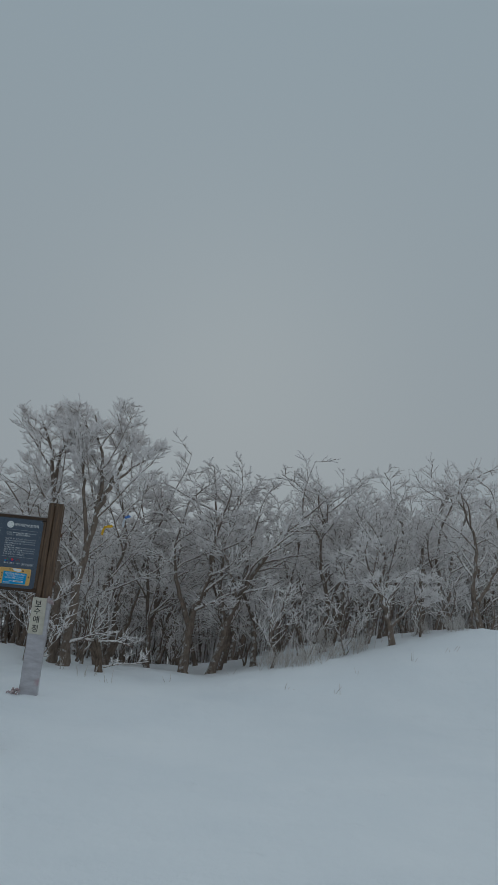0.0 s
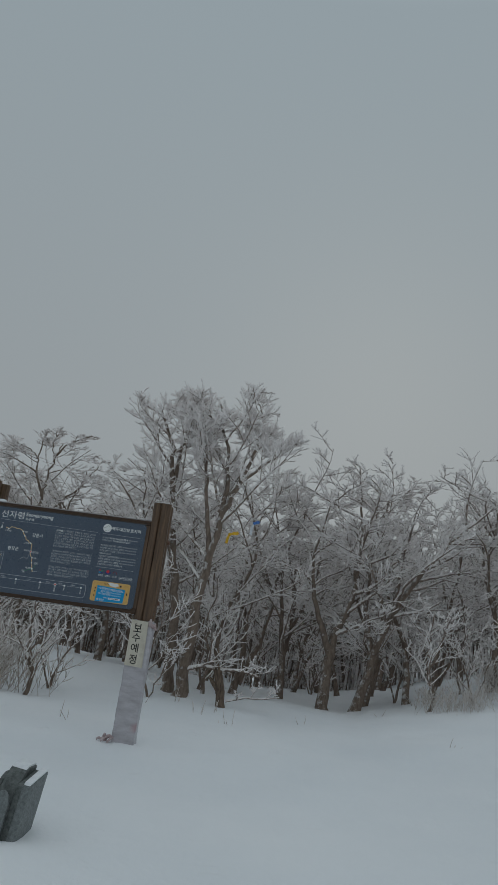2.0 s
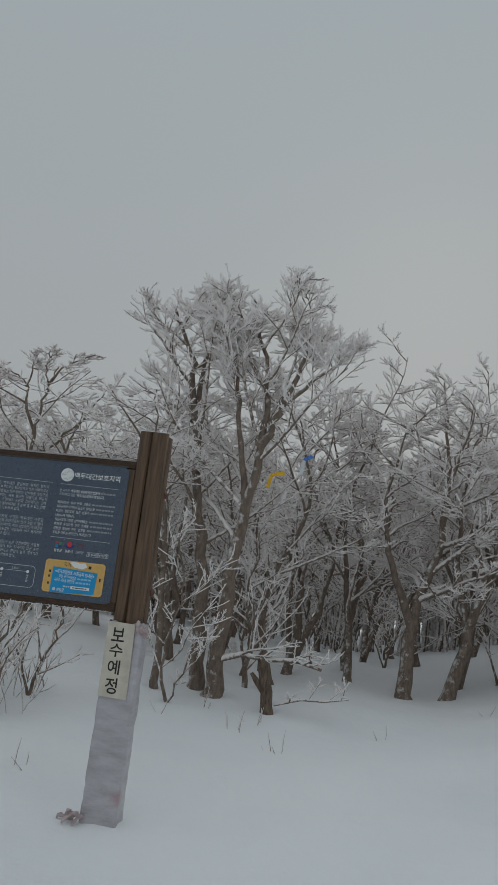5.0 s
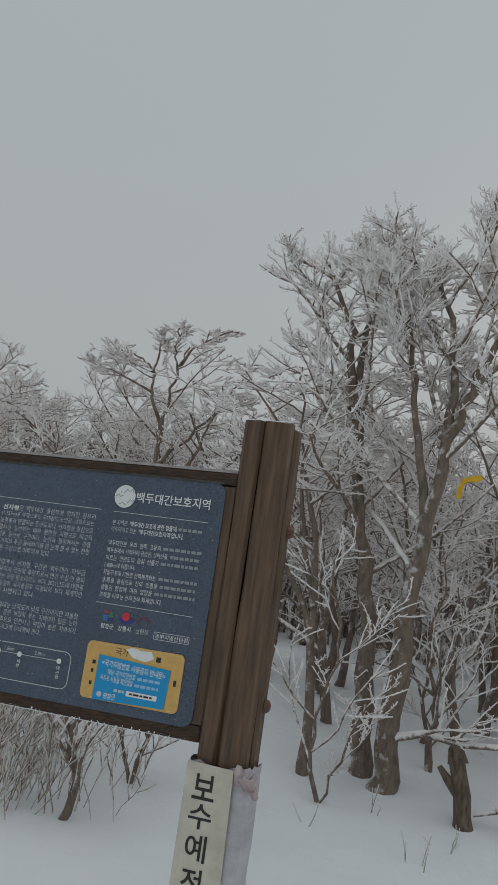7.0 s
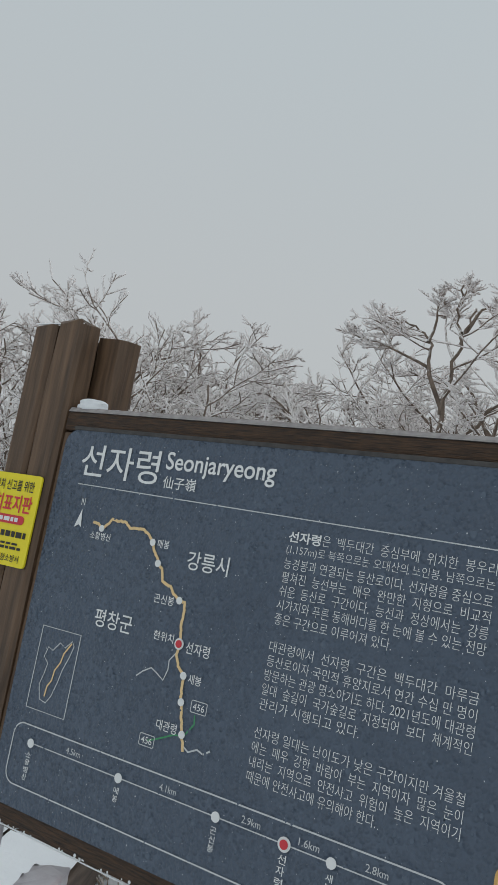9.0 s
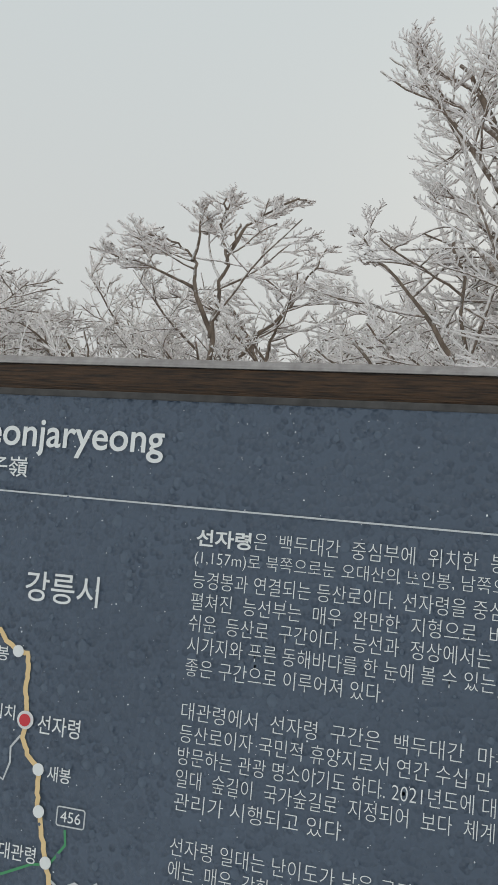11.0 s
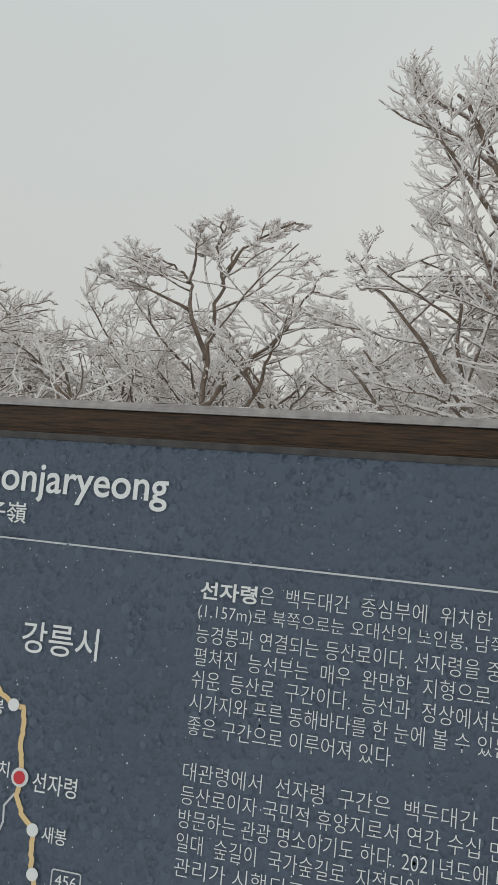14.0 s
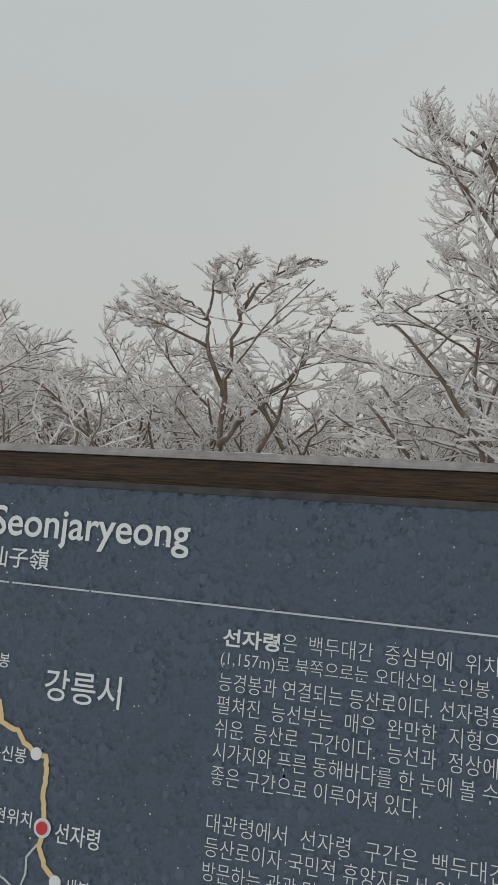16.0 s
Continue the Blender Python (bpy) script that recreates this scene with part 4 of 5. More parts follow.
for z0, w in ((2.606, 0.010), (2.582, 0.007), (2.548, 0.008)):
    bar(-1.222, -1.222 + w, z0, 0.011, M_BLACK, orange, PO)
bar(-0.967, -0.959, 2.585, 0.016, M_BLACK, orange, PO)
bar(-1.028, -1.014, 2.640, 0.014, M_BLACK, orange, PO)
blue = world_part("blue_notice", plate_bm([(-1.204, 2.505), (-0.984, 2.512), (-0.979, 2.617), (-1.203, 2.629)], PO - 0.0022, 0.0012), M_CYAN, board, "bright blue paper notice stuck on the plate")
PB = PO - 0.0028
write("<국가지점번호 사용금지 안내문>", -1.190, -0.992, 2.6045, 0.019, M_WHITE, blue, PB, 0.010, -3.0)
write("해당 국가지점번호", -1.168, -1.080, 2.584, 0.0165, M_WHITE, blue, PB, 0.0, -3.0)
word_bars(-1.074, -1.006, 2.5795, 0.008, M_STICK, blue, 5, PB)
write("사유로 사용을 제한함을", -1.188, -1.086, 2.5665, 0.0165, M_WHITE, blue, PB, 0.0, -3.0)
word_bars(-1.080, -1.000, 2.5610, 0.008, M_STICK, blue, 6, PB)
word_bars(-1.140, -1.108, 2.5385, 0.007, M_PALE, blue, 7, PB)
bar(-1.102, -1.008, 2.536, 0.014, M_WHITE, blue, PB)
word_bars(-1.092, -1.020, 2.536, 0.005, M_BLACK, blue, 8, PB - 0.0008)
write("평창군", -1.170, -1.132, 2.520, 0.0165, M_WHITE, blue, PB, 0.008)
world_part("emblem_mark", disc(-1.184, 2.522, 0.008, PB, 10), M_PALE, blue)

# yellow plate on the post
YP = 8.3060
yplate = world_part("yellow_plate", plate_bm(rounded(-2.321, -2.163, 2.8785, 3.0545, 0.007, 3), YP, 0.0035), M_YELLOW, board, "yellow plate with red heading fixed to the post")
YT = YP - 0.0012
write("현위치 신고를 위한", -2.304, -2.179, 3.0315, 0.021, M_BLACK, yplate, YT, 0.012)
write("위치표지판", -2.308, -2.176, 2.9965, 0.034, M_RED, yplate, YT, 0.020)
pill = world_part("red_pill", plate_bm(rounded(-2.300, -2.188, 2.9575, 2.9745, 0.008, 4), YT, 0.0005), M_RED, yplate)
word_bars(-2.284, -2.204, 2.966, 0.008, M_WHITE, yplate, 9, YT - 0.001)
world_part("white_label", plate_bm([(-2.312, 2.8895), (-2.252, 2.8895), (-2.252, 2.9485), (-2.312, 2.9485)], YT, 0.0005), M_WHITE, yplate)
for k in range(3):
    word_bars(-2.308, -2.259, 2.9415 - 0.007 * k, 0.003, M_BLACK, yplate, 50 + k, YT - 0.001)
    bar(-2.308 + 0.018 * k, -2.294 + 0.018 * k, 2.9025, 0.016, M_PALE, yplate, YT - 0.001)
word_bars(-2.244, -2.175, 2.9385, 0.011, M_BLACK, yplate, 60, YT)
word_bars(-2.239, -2.188, 2.9205, 0.004, M_BLACK, yplate, 61, YT)
word_bars(-2.243, -2.176, 2.9125, 0.005, M_BLACK, yplate, 62, YT)
write("평창소방서", -2.244, -2.180, 2.8935, 0.014, M_BLACK, yplate, YT, 0.01)

# paper with brushed letters on the wrapped post
FY = 8.2880
paper = world_part("paper_notice", plate_bm([(-0.883, 2.058), (-0.745, 2.052), (-0.748, 2.225), (-0.752, 2.398), (-0.882, 2.402)], FY, 0.0025), M_PAPER, board, "cream paper strip with black brushed letters")
for c, zc, w, h in (("보", 2.343, 0.062, 0.064), ("수", 2.270, 0.064, 0.062), ("예", 2.193, 0.058, 0.066), ("정", 2.108, 0.056, 0.072)):
    write(c, -0.826 - w / 2, -0.826 + w / 2, zc, h, M_BLACK, paper, FY - 0.0012, 0.012, 0, "brushed_letter")
set_letters()

# bolts, snow on the rail, ice beads
for zc in (3.045, 2.560):
    bm = bmesh.new()
    bmesh.ops.create_uvsphere(bm, u_segments=12, v_segments=8, radius=0.019)
    bmesh.ops.scale(bm, vec=(0.8, 1, 1), verts=bm.verts[:])
    bmesh.ops.translate(bm, vec=(-0.720, 8.402, zc), verts=bm.verts[:])
    world_part("bolt", bm, M_STEEL, board, "rusty domed bolt head")
tapes = Tubes()
rng = random.Random(5)
for k in range(7):
    p = Vector((-0.742 + rng.gauss(0, 0.01), 8.302, 2.375))
    tapes.add(wander(rng, p, Vector((1, -0.3, rng.uniform(-0.8, 0.6))), 0.07, 5, 0.8, 0), [0.010, 0.013, 0.011, 0.012, 0.010, 0.007], 5, 0.6, rng)
knot = part_mesh("film_knot", tapes.mesh("film_knot", M_RAG), board, "knotted end of pinkish plastic film")
knot.location = -BOARD_AT
tapes = Tubes()
for k in range(8):
    p = Vector((-0.895 + rng.gauss(0, 0.02), 8.295 + rng.gauss(0, 0.02), gz + 0.02))
    tapes.add(wander(rng, p, Vector((rng.uniform(-1, 0.3), -0.5, rng.uniform(-0.1, 0.3))), 0.07, 5, 0.8, 0), [0.007, 0.010, 0.009, 0.010, 0.008, 0.004], 5, 0.6, rng)
scrap = part_mesh("film_scrap", tapes.mesh("film_scrap", M_RAG), board, "reddish scrap of plastic film at the post foot")
scrap.location = -BOARD_AT


def ridge(x0, x1, y, z, w, h, seed, n=160):
    """A thin line of snow lying along a rail."""
    bm = bmesh.new()
    rows = []
    for i in range(n + 1):
        x = x0 + (x1 - x0) * i / n
        k = 0.65 + 0.9 * abs(noise.noise((x * 9, seed, 0))) + 0.35 * noise.noise((x * 45, seed, 4))
        rows.append([bm.verts.new((x, y + dy * w, z + dz * h * k)) for dy, dz in ((-0.5, -0.15), (-0.42, 0.6), (0, 1.0), (0.42, 0.6), (0.5, -0.15))])
    for a, b in zip(rows, rows[1:]):
        for k in range(4):
            f = bm.faces.new((a[k], b[k], b[k + 1], a[k + 1]))
            f.smooth = True
    return bm


M_FROST = mottled("frosted_rail_edge", (0.22, 0.20, 0.195), (0.40, 0.375, 0.365), 55.0, 0.75, 0.5, 0.002)
edge = bmesh.new()
ends = [[edge.verts.new((x, y, z)) for y, z in ((8.3210, 3.1884), (8.3225, 3.1915), (8.3275, 3.1975), (8.364, 3.1975), (8.364, 3.1884))] for x in (-2.150, -0.873)]
for k in range(5):
    edge.faces.new((ends[0][k], ends[1][k], ends[1][(k + 1) % 5], ends[0][(k + 1) % 5]))
edge.faces.new(ends[0][::-1])
edge.faces.new(ends[1])
bmesh.ops.recalc_face_normals(edge, faces=edge.faces[:])
world_part("frosted_edge", edge, M_FROST, board, "pale frosted chamfer along the top rail")
world_part("snow_line", ridge(-2.090, -0.880, 8.346, 3.1965, 0.036, 0.0034, 3), M_RIME, board, "thin line of snow along the top rail")
world_part("snow_line", ridge(-2.110, -0.880, 8.3205, 2.4425, 0.004, 0.0016, 8), M_RIME, board, "rime along the bottom rail")


def lump_bm(cx, cy, cz, rx, ry, rz, seed, amount=0.35):
    bm = bmesh.new()
    bmesh.ops.create_icosphere(bm, subdivisions=3, radius=1)
    for v in bm.verts:
        k = 1 + amount * noise.noise((v.co.x * 1.6 + seed, v.co.y * 1.6, v.co.z * 1.6)) + amount * 0.4 * noise.noise((v.co.x * 5, v.co.y * 5 + seed, v.co.z * 5))
        v.co = Vector((cx + v.co.x * rx * k, cy + v.co.y * ry * k, cz + v.co.z * rz * k))
    for f in bm.faces:
        f.smooth = True
    return bm


world_part("snow_clump", lump_bm(-2.110, 8.340, 3.204, 0.040, 0.018, 0.013, 3), M_RIME, board, "small clump of snow in the corner")
world_part("snow_clump", lump_bm(-2.140, 8.318, 2.446, 0.012, 0.008, 0.006, 5), M_RIME, board)
for x0, x1, y0, y1, zt in ((-0.868, -0.732, 8.314, 8.425, 3.349), (-2.290, -2.155, 8.316, 8.43, 3.363)):
    world_part("frost_rim", ridge(x0, x1, y0 + 0.004, zt, 0.006, 0.0035, x0, 60), M_RIME, board)


def beads(count, x0, x1, z0, z1, y, lo, hi, seed, name, label):
    """Frozen drops, as low domes."""
    rng = random.Random(seed)
    verts, faces = [], []
    for _ in range(count):
        x, zc, r = rng.uniform(x0, x1), rng.uniform(z0, z1), lo + (hi - lo) * rng.random() ** 2.6
        base = len(verts)
        tall = rng.uniform(0.9, 1.4)
        for ring, depth in ((1.0, 0.0), (0.80, 0.42), (0.42, 0.68)):
            for k in range(7):
                a = 2 * math.pi * k / 7
                verts.append((x + r * ring * math.cos(a) - BOARD_AT.x, y - min(r * depth * 0.8, 0.0015 * depth / 0.68) - BOARD_AT.y, zc + r * ring * tall * math.sin(a) - BOARD_AT.z))
        for i in range(2):
            for k in range(7):
                a, b = base + i * 7 + k, base + i * 7 + (k + 1) % 7
                faces.append((a, b, b + 7, a + 7))
        faces.append(tuple(base + 14 + k for k in range(7)))
    part_mesh(name, mesh_from(name, verts, faces, M_ICE if "drop" in name else M_RIME), panel, label, "stuff")


beads(2200, PX0 + 0.01, PX1 - 0.01, PZ0 + 0.01, PZ1 - 0.01, PY, 0.0008, 0.0056, 4, "frozen_drop_beading", "frozen drops scattered over the panel")
beads(1100, PX0 + 0.01, PX1 - 0.01, PZ0 + 0.01, PZ1 - 0.01, PY, 0.0003, 0.0009, 6, "snow_specks", "specks of blown snow on the panel")
beads(170, -2.13, -0.88, 2.442, 2.448, 8.3215, 0.0008, 0.0030, 9, "rime_fringe", "fringe of rime beads along the bottom rail")


# ---- undergrowth ----
LBL_SAP = "small bare sapling with frosted twigs in the snow"
GRP = "frosted saplings at the edge of the wood"
sap_a = tree(301, [([(0, 0, 0), (0.02, 0, 0.3), (-0.08, 0, 0.65), (-0.02, 0, 1.05)], 0.026), ([(-0.03, 0, 0.45), (0.15, 0, 0.75), (0.2, 0.05, 1.0)], 0.014)], SPEC_SAPLING, LBL_SAP, base_at(-2.03, 9.9), GRP)
sap_b = tree(302, [([(0, 0, 0), (0.06, 0, 0.3), (0.16, 0.02, 0.6), (0.1, 0, 0.95)], 0.018), ([(0.0, 0, 0.05), (-0.15, 0, 0.45), (-0.2, 0.05, 0.8)], 0.012)], SPEC_SAPLING, LBL_SAP, base_at(-1.97, 10.5), GRP)
sap_c = tree(303, [([(0, 0, 0), (-0.05, 0, 0.4), (0.02, 0.02, 0.9), (-0.06, 0, 1.35)], 0.016), ([(0, 0, 0), (0.12, 0.05, 0.35), (0.2, 0.05, 0.6)], 0.009)], SPEC_SAPLING, LBL_SAP, base_at(-1.0, 10.75), GRP)
rng = random.Random(21)
for k, (x, y) in enumerate(((-0.5, 11.75), (-2.9, 11.3), (-3.6, 11.7), (2.05, 11.6), (2.6, 11.9), (3.1, 11.7), (4.3, 12.0), (4.9, 12.4), (-4.6, 11.4), (-5.6, 12.0),
                            (1.9, 13.2), (2.7, 13.0), (0.0, 14.9), (0.9, 15.2), (-0.6, 12.6), (-4.1, 12.6), (-6.6, 12.6), (3.9, 13.2), (1.0, 16.5), (-1.4, 14.6), (0.3, 17.5), (1.7, 14.6), (2.4, 15.6))):
    e = copy_thing((sap_a, sap_b, sap_c)[k % 3], pose(*base_at(x, y), 0, 0, rng.uniform(0, 360)))
    sc = rng.uniform(0.8, 1.35)
    e.scale = (sc, sc, sc)


def shrub(seed, count, spread, height, label, at, group="dry shrubs at the edge of the wood"):
    rng = random.Random(seed)
    e = empty("shrub", at, 0, label, "shrub", group)
    stems, tips = Tubes(), Tubes()
    for _ in range(count):
        p = Vector((rng.gauss(0, spread), rng.gauss(0, spread * 0.6), -0.05))
        h = height * rng.uniform(0.55, 1.1)
        pts = wander(rng, p, Vector((rng.gauss(0, 0.16), rng.gauss(0, 0.14), 1)), h, 5, 0.17, 0.05)
        r = rng.uniform(0.0022, 0.0042)
        stems.add(pts, [r, r, r * 0.9, r * 0.85, r * 0.75, r * 0.6], 4, 0.2, rng)
        for _ in range(rng.randint(2, 6)):
            q, d = along(pts, rng.uniform(0.4, 0.95))
            tips.add(wander(rng, q, d + Vector((rng.gauss(0, 0.5), rng.gauss(0, 0.5), 0.1)), rng.uniform(0.06, 0.2), 2, 0.15, 0.1), [0.0036, 0.0040, 0.0034], 4, 0.3, rng)
    part_mesh("stem_clump", stems.mesh("stem_clump", M_GRASS), e, "", "stuff")
    part_mesh("shoot_clump", tips.mesh("shoot_clump", M_GRASS), e, "", "stuff")
    return e


LBL_SHRUB = "clump of dry tan stems whitened by frost"
sh_a = shrub(401, 56, 0.26, 0.68, LBL_SHRUB, base_at(-2.72, 10.0))
sh_b = shrub(402, 44, 0.22, 0.58, LBL_SHRUB, base_at(-2.95, 10.45))
for k, (x, y) in enumerate(((-2.4, 9.9), (-2.5, 10.35), (-2.8, 11.0), (-3.0, 11.3), (-4.2, 10.8), (-4.8, 11.3), (2.15, 11.35), (2.45, 11.25), (2.8, 11.5), (3.3, 11.8),
                            (2.2, 12.3), (4.4, 12.3), (4.8, 11.9), (3.0, 12.6), (-5.6, 11.4))):
    e = copy_thing(sh_a if k % 2 else sh_b, pose(*base_at(x, y), 0, 0, rng.uniform(0, 360)))
    sc = rng.uniform(0.75, 1.2) * (0.62 if x > 1 else 1.0)
    e.scale = (sc, sc, sc * rng.uniform(0.85, 1.1))

# single stalks poking through the snow
for k, (x, y) in enumerate(((-1.42, 8.9), (-0.45, 10.3), (-0.1, 9.9), (0.6, 10.6), (1.9, 9.6), (2.9, 10.2), (2.4, 9.4), (3.6, 10.4), (-0.3, 10.6), (-0.7, 10.85), (4.2, 10.6), (-0.95, 10.5), (1.5, 11.6))):
    t = Tubes()
    r2 = random.Random(500 + k)
    for _ in range(r2.randint(2, 4)):
        t.add(wander(r2, Vector((r2.gauss(0, 0.04), r2.gauss(0, 0.04), -0.04)), Vector((r2.gauss(0, 0.4), r2.gauss(0, 0.3), 1)), r2.uniform(0.08, 0.2), 3, 0.12, 0), [0.0034, 0.003, 0.0026, 0.002], 4, 0.1, r2)
    ob = new("grass_stalk", t.mesh("grass_stalk", M_GRASS))
    ob.matrix_basis = pose(*base_at(x, y)) @ Matrix.Translation((0, 0, 0.05))
    tagged(ob, "few dry grass stalks poking through the snow", "grass", "dry grass stalks", "")

# ---- stump and fallen bough ----
M_ROT = mottled("broken_stump_wood", (0.05, 0.035, 0.025), (0.22, 0.16, 0.115), 18.0, 0.85, 0.9, 0.012, (3, 3, 0.8))
sx, sy = -0.25, 10.9
sz = ground_z(sx, sy)
stump = empty("tree_stump", (sx, sy, sz), 0, "broken brown tree stump with a splintered top", "tree stump")
t = Tubes()
r2 = random.Random(61)
t.add([Vector(p) for p in ((0.02, 0, -0.1), (0.0, 0, 0.05), (-0.01, 0, 0.15), (-0.03, 0, 0.24), (-0.05, 0, 0.31), (-0.06, 0, 0.345))], [0.066, 0.050, 0.044, 0.042, 0.040, 0.026], 14, 0.25, r2)
part_mesh("stump_body", t.mesh("stump_body", M_ROT), stump)
t = Tubes()
t.add([Vector(p) for p in ((-0.02, 0, 0.14), (-0.09, 0, 0.22), (-0.14, 0, 0.28))], [0.028, 0.022, 0.014], 9, 0.3, r2)
part_mesh("side_stub", t.mesh("side_stub", M_ROT), stump)
for k in range(4):
    t = Tubes()
    a = k * 1.6
    t.add([Vector((-0.055 + 0.026 * math.cos(a), 0.026 * math.sin(a), 0.30)), Vector((-0.06 + 0.03 * math.cos(a), 0.03 * math.sin(a), 0.35 + 0.012 * k)), Vector((-0.062 + 0.028 * math.cos(a), 0.03 * math.sin(a), 0.37 + 0.012 * k))], [0.02, 0.014, 0.003], 6, 0.3, r2)
    part_mesh("splinter", t.mesh("splinter", M_ROT), stump)


def fallen(seed, pts, r, label):
    r2 = random.Random(seed)
    pts = [Vector(p) for p in pts]
    o = pts[0].copy()
    e = empty("fallen_branch", o, 0, label, "branch")
    limb, twig = Tubes(), Tubes()
    rel = [p - o for p in pts]
    n = len(rel) - 1
    limb.add(rel, [r * (1 - 0.6 * i / n) for i in range(n + 1)], 8, 0.2, r2)
    sp = dict(SPEC_SAPLING, count=(6, 5), lift=(0.25, 0.15))
    grow(r2, limb, twig, rel, r, 0, sp)
    part_mesh("limb", limb.mesh("limb", M_LIMB), e, "", "stuff")
    part_mesh("twig_spray", twig.mesh("twig_spray", M_TWIG), e, "", "stuff")


fallen(71, [(-0.72, 11.18, 2.20), (-0.5, 11.15, 2.27), (-0.3, 11.12, 2.25), (-0.08, 11.1, 2.27), (0.14, 11.08, 2.22)], 0.028, "broken bough hanging low over the snow")
fallen(72, [(-0.20, 10.95, 1.93), (0.0, 10.95, 1.99), (0.18, 10.9, 2.0), (0.36, 10.85, 2.04)], 0.014, "small broken branch lying against the stump")


# ---- trail ribbons ----
def cloth(name, tone):
    return mottled(name, tuple(c * 0.75 for c in tone), tone, 30.0, 0.7, 0.2, 0.002)


def ribbon(at, mat, label, seed, tail_mat=None, reach=1.0):
    e = empty("ribbon", at, 0, label, "ribbon", "trail ribbons tied to branches")
    r2 = random.Random(seed)
    for name, path, w, m in (("loop", [(-0.02, 0, 0), (0.03 * reach, -0.01, 0.012), (0.07 * reach, 0, 0.016), (0.10 * reach, 0.01, 0.034)], 0.040, mat), ("tail", [(-0.02, 0, 0.0), (-0.035, -0.01, -0.04), (-0.042, 0, -0.07 - 0.02 * (1 - reach)), (-0.046, 0.01, -0.15 + 0.06 * reach)], 0.03, tail_mat or mat)):
        bm = bmesh.new()
        rows = []
        n = len(path)
        for i, p in enumerate(path):
            p = Vector(p)
            d = (Vector(path[min(i + 1, n - 1)]) - Vector(path[max(i - 1, 0)])).normalized()
            s = Vector((-d.z, 0.35, d.x)).normalized() * w / 2 * (0.55 if i == 0 else 1)
            rows.append([bm.verts.new(p + s + Vector((0, 0.004, 0))), bm.verts.new(p - s + Vector((0, 0.004, 0))), bm.verts.new(p - s - Vector((0, 0.004, 0))), bm.verts.new(p + s - Vector((0, 0.004, 0)))])
        for a, b in zip(rows, rows[1:]):
            for k in range(4):
                bm.faces.new((a[k], a[(k + 1) % 4], b[(k + 1) % 4], b[k]))
        bm.faces.new(rows[-1])
        bm.faces.new(rows[0][::-1])
        bmesh.ops.recalc_face_normals(bm, faces=bm.faces[:])
        part(name, bm, m, e)
    bm = bmesh.new()
    bmesh.ops.create_icosphere(bm, subdivisions=2, radius=0.018)
    bmesh.ops.translate(bm, verts=bm.verts[:], vec=(-0.02, 0, 0))
    part("knot", bm, mat, e)


M_RIB_Y = cloth("yellow_cloth", (0.78, 0.46, 0.02))
M_RIB_B = cloth("blue_cloth", (0.10, 0.24, 0.62))
M_RIB_W = cloth("white_cloth", (0.72, 0.74, 0.78))
ribbon((-0.385, 11.0, 3.715), M_RIB_Y, "yellow trail ribbon tied to a frosted branch", 1, None, 0.75)
ribbon((-0.13, 11.05, 3.885), M_RIB_B, "blue and white trail ribbon tied to a branch", 2, M_RIB_W, 0.3)

# ---- bench behind the board ----
M_BENCH = mottled("weathered_bench_timber", (0.055, 0.040, 0.030), (0.17, 0.125, 0.095), 8.0, 0.75, 0.5, 0.004, (6, 0.6, 6))
bx, by, bz = -2.64, 9.14, 2.0
turn = math.degrees(math.atan2(0.38, 0.75))
bench = empty("bench", (bx, by, bz), turn, "timber bench under a thick cap of snow", "bench")
LB = 2.0
for k, (x0, w) in enumerate(((-0.275, 0.272), (-0.495, 0.213))):
    part("plank", box_bm(x0, x0 + 0.213, -0.50, LB, -0.100, -0.036, 0.005, 2), M_BENCH, bench)
    bm = bmesh.new()
    nx, ny = 12, 70
    g = [[None] * (nx + 1) for _ in range(ny + 1)]
    for j in range(ny + 1):
        for i in range(nx + 1):
            u, v = i / nx, j / ny
            e = min(1.0, 9 * min(u, 1 - u) + 0.35, 40 * min(v, 1 - v) + 0.3)
            x, y = x0 + 0.002 + (w - 0.004) * u, -0.498 + (LB + 0.49) * v
            g[j][i] = bm.verts.new((x, y, -0.037 + 0.037 * math.sqrt(e) + 0.004 * noise.noise((x * 6, y * 6, k))))
    for j in range(ny):
        for i in range(nx):
            bm.faces.new((g[j][i], g[j][i + 1], g[j + 1][i + 1], g[j + 1][i])).smooth = True
    part("snow_cap", bm, M_SNOW, bench, "smooth cap of snow")
part("apron", box_bm(-0.060, 0.000, -0.52, LB, -0.185, -0.034, 0.006, 2), M_BENCH, bench)
for y0 in (-0.4, LB - 0.2):
    gl = ground_z(*(Matrix.Rotation(radians(turn), 3, "Z") @ Vector((0, y0, 0))).xy + Vector((bx, by))) - bz - 0.15
    part("leg", box_bm(-0.36, -0.03, y0, y0 + 0.10, gl, -0.102, 0.006, 2), M_BENCH, bench)
part("wrap", wrap_bm(-0.085, 0.018, -0.55, 0.02, -0.27, 0.016, 77, 0.02, True), M_FILM, bench, "milky plastic film round the bench end")

# ---- floodlight half sunk in the snow ----
M_CAST = mottled("weathered_grey_casting", (0.045, 0.052, 0.050), (0.16, 0.175, 0.168), 45.0, 0.6, 0.6, 0.003)
M_CASTL = mottled("frosted_grey_plate", (0.11, 0.125, 0.125), (0.25, 0.27, 0.27), 70.0, 0.65, 0.5, 0.002)
fx, fy = -0.995, 6.30
fz = 1.09
flood = empty("floodlight", (fx, fy, fz), 0, "dark grey floodlight half sunk in snow with a snowy top", "floodlight")


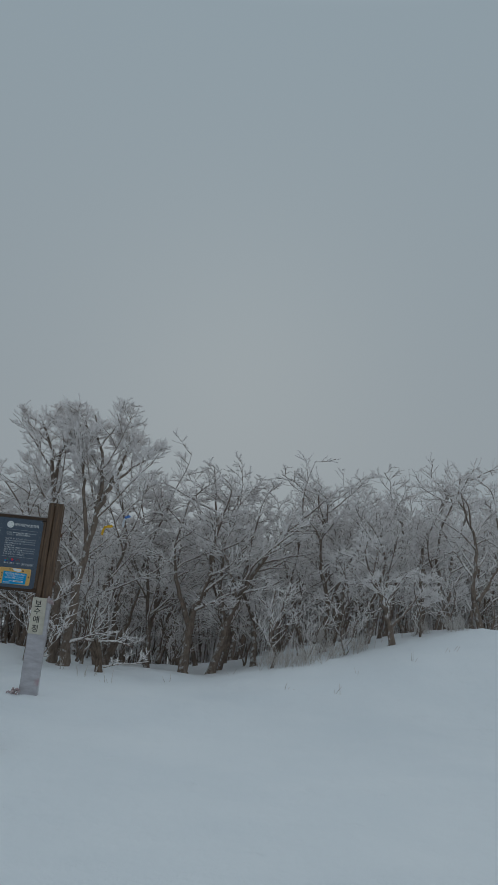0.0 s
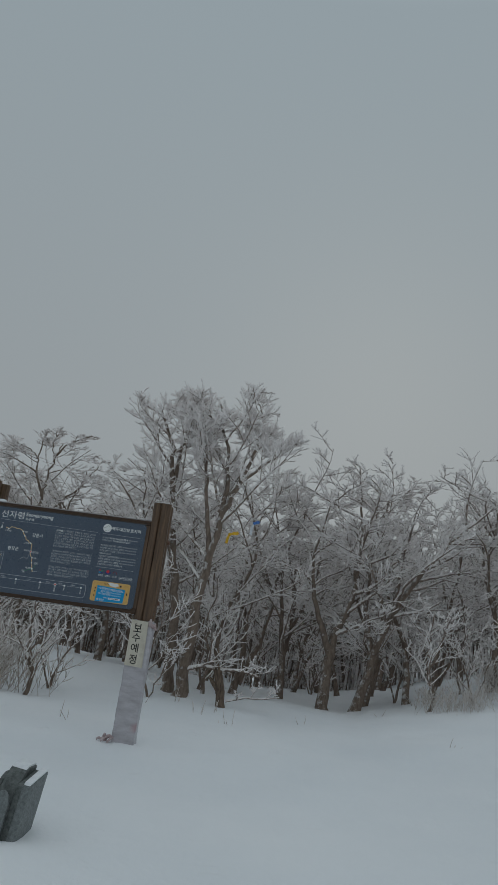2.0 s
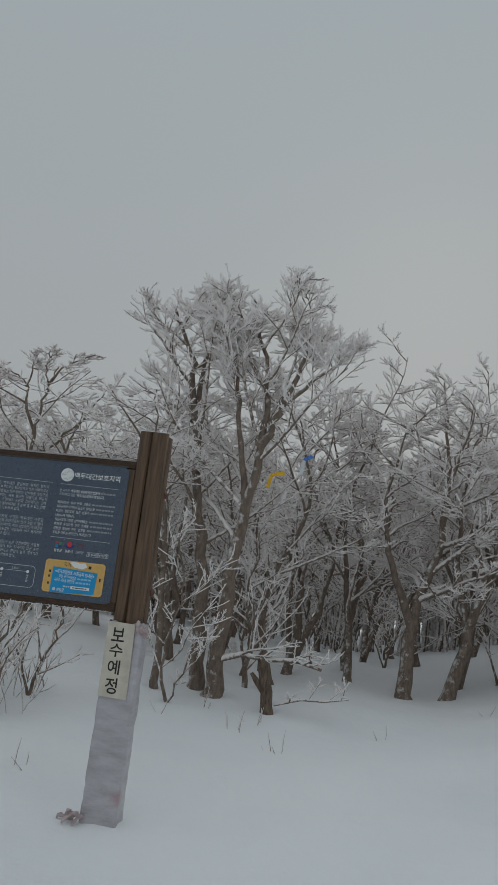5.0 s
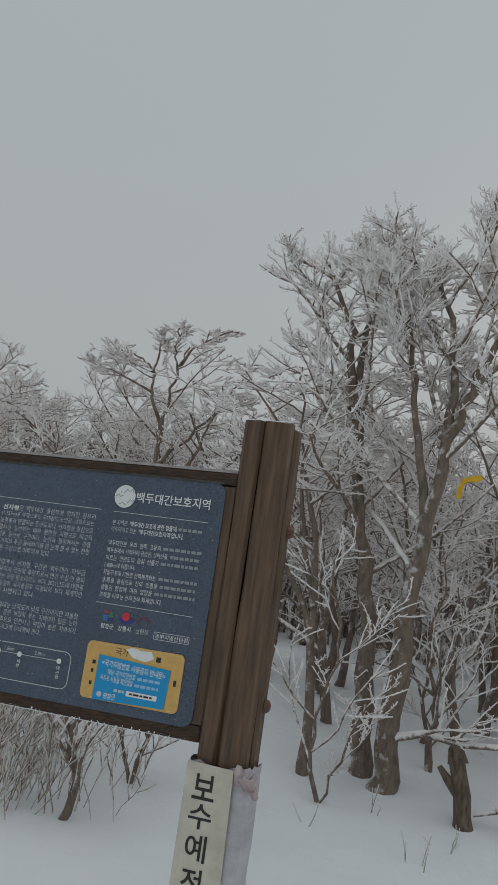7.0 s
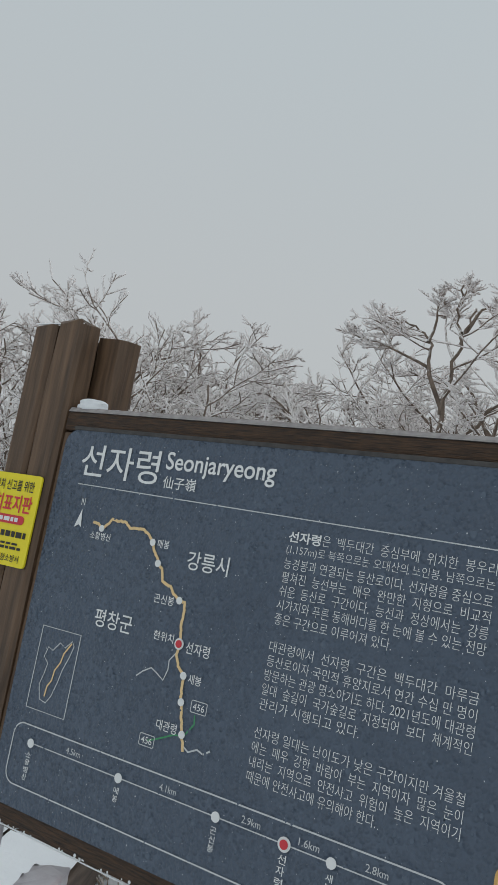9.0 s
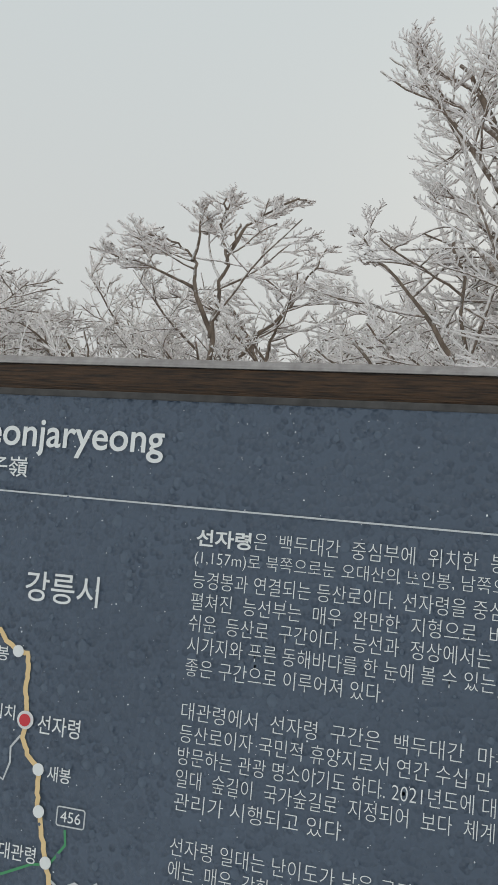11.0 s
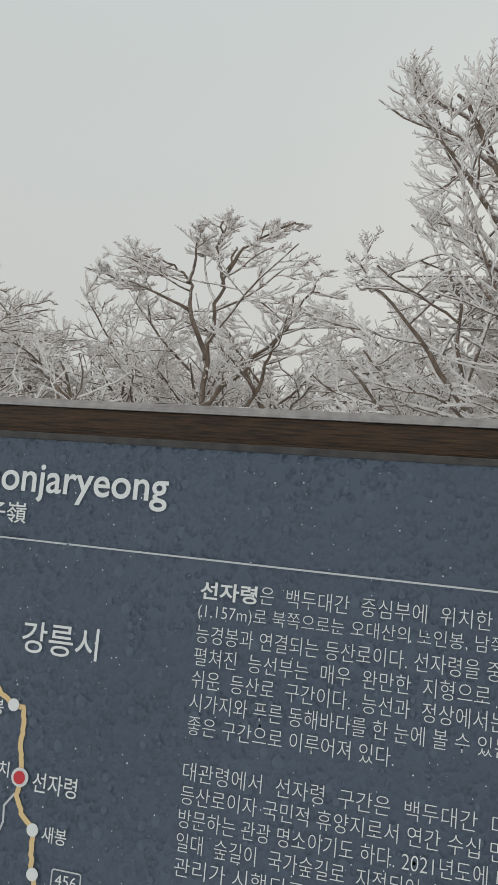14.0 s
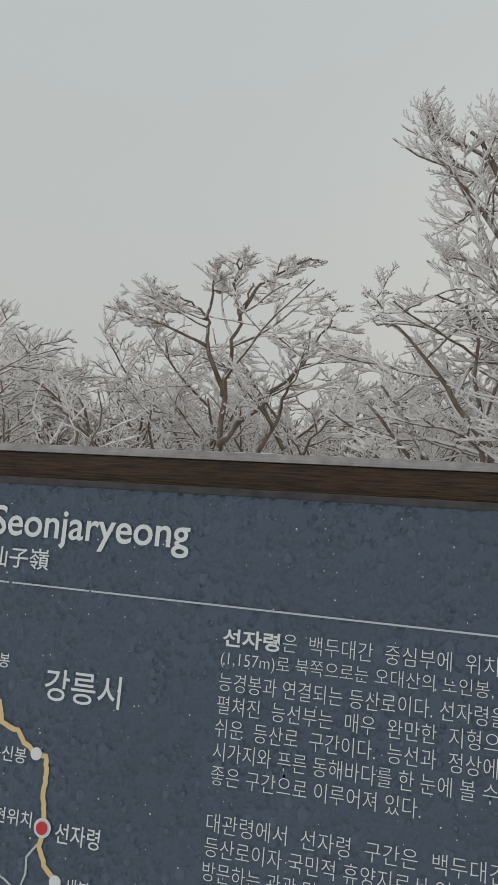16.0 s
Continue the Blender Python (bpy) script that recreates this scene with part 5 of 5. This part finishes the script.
def slab(profile, x0, x1, bevel=0.006):
    """profile in (y, z), drawn through from x0 to x1."""
    bm = bmesh.new()
    f = bm.faces.new([bm.verts.new((x0, y, z)) for y, z in profile])
    ext = bmesh.ops.extrude_face_region(bm, geom=[f])
    bmesh.ops.translate(bm, verts=[v for v in ext["geom"] if isinstance(v, bmesh.types.BMVert)], vec=(x1 - x0, 0, 0))
    bmesh.ops.recalc_face_normals(bm, faces=bm.faces[:])
    bmesh.ops.bevel(bm, geom=bm.edges[:], offset=bevel, segments=2, affect="EDGES", profile=0.6)
    return bm


FT = pose(0, 0, 0, 0, 7, -4) @ Matrix.Diagonal((1.0, 0.72, 1.0, 1))


def flood_part(name, bm, mat, label=""):
    bm.transform(FT)
    return part(name, bm, mat, flood, label)


arch = [(-0.17, -0.08)] + [(-0.17 + 0.02 * math.sin(a) + 0.34 * (1 - math.cos(a)) * 0.62, 0.10 + 0.24 * math.sin(a)) for a in np.linspace(0, math.pi / 2, 9)] + [(0.17, 0.345), (0.17, -0.08)]
arch = [(float(a), float(b)) for a, b in arch]
flood_part("front_plate", slab([(-0.155, -0.06), (-0.165, 0.265), (0.155, 0.33), (0.165, -0.06)], 0.045, 0.085, 0.007), M_CASTL, "pale frosted front plate")
flood_part("gasket", slab([(-0.150, -0.05), (-0.158, 0.258), (0.150, 0.322), (0.158, -0.05)], 0.014, 0.046, 0.003), M_CAST)
flood_part("housing", slab(arch, -0.075, 0.014, 0.009), M_CAST, "dark arched housing")
flood_part("cheek", slab([(a * 0.82 - 0.035, b * 0.86) for a, b in arch], -0.098, -0.078, 0.004), M_CAST)
cap = [(-0.072, -0.06), (-0.072, 0.15)] + [(-0.030 - 0.042 * math.cos(a), 0.15 + 0.075 * math.sin(a)) for a in (0.4, 0.8, 1.2, 1.57, 1.95, 2.35, 2.75)] + [(0.012, 0.15), (0.012, -0.06)]
bm = slab(cap, 0.0, 0.030, 0.005)
bm.transform(Matrix(((0, 1, 0, 0), (1, 0, 0, -0.205), (0, 0, 1, 0), (0, 0, 0, 1))))
bmesh.ops.recalc_face_normals(bm, faces=bm.faces[:])
flood_part("end_cap", bm, M_CASTL, "rounded end cap of the housing")
flood_part("snow_cap", slab([(-0.16, 0.268), (-0.14, 0.283), (0.14, 0.343), (0.152, 0.332)], 0.047, 0.083, 0.005), M_RIME, "strip of snow on the plate")
flood_part("snow_cap", slab([(-0.02, 0.322), (0.02, 0.345), (0.15, 0.357), (0.166, 0.347)], -0.072, 0.008, 0.004), M_RIME, "strip of snow on the housing")
t = Tubes()
cable = [Vector(p) for p in ((-0.10, 0.02, 0.02), (-0.20, 0.08, 0.045), (-0.30, 0.15, 0.055), (-0.46, 0.24, 0.06), (-0.70, 0.32, 0.055), (-0.95, 0.36, 0.01))]
cable = [Vector((c.x, c.y, ground_z(fx + c.x, fy + c.y) - fz + 0.03 * (1 if i < 5 else -1))) for i, c in enumerate(cable)]
t.add(cable, [0.010] * 6, 8, 0.0)
part_mesh("cable", t.mesh("cable", M_CAST), flood, "dark cable half buried in snow")
bm = slab([(-0.05, -0.04), (-0.045, 0.035), (0.0, 0.06), (0.04, 0.03), (0.035, -0.05)], -0.235, -0.165, 0.008)
bmesh.ops.translate(bm, verts=bm.verts[:], vec=(0, 0.08, ground_z(fx - 0.2, fy + 0.08) - fz))
part("mount_bracket", bm, M_CAST, flood)
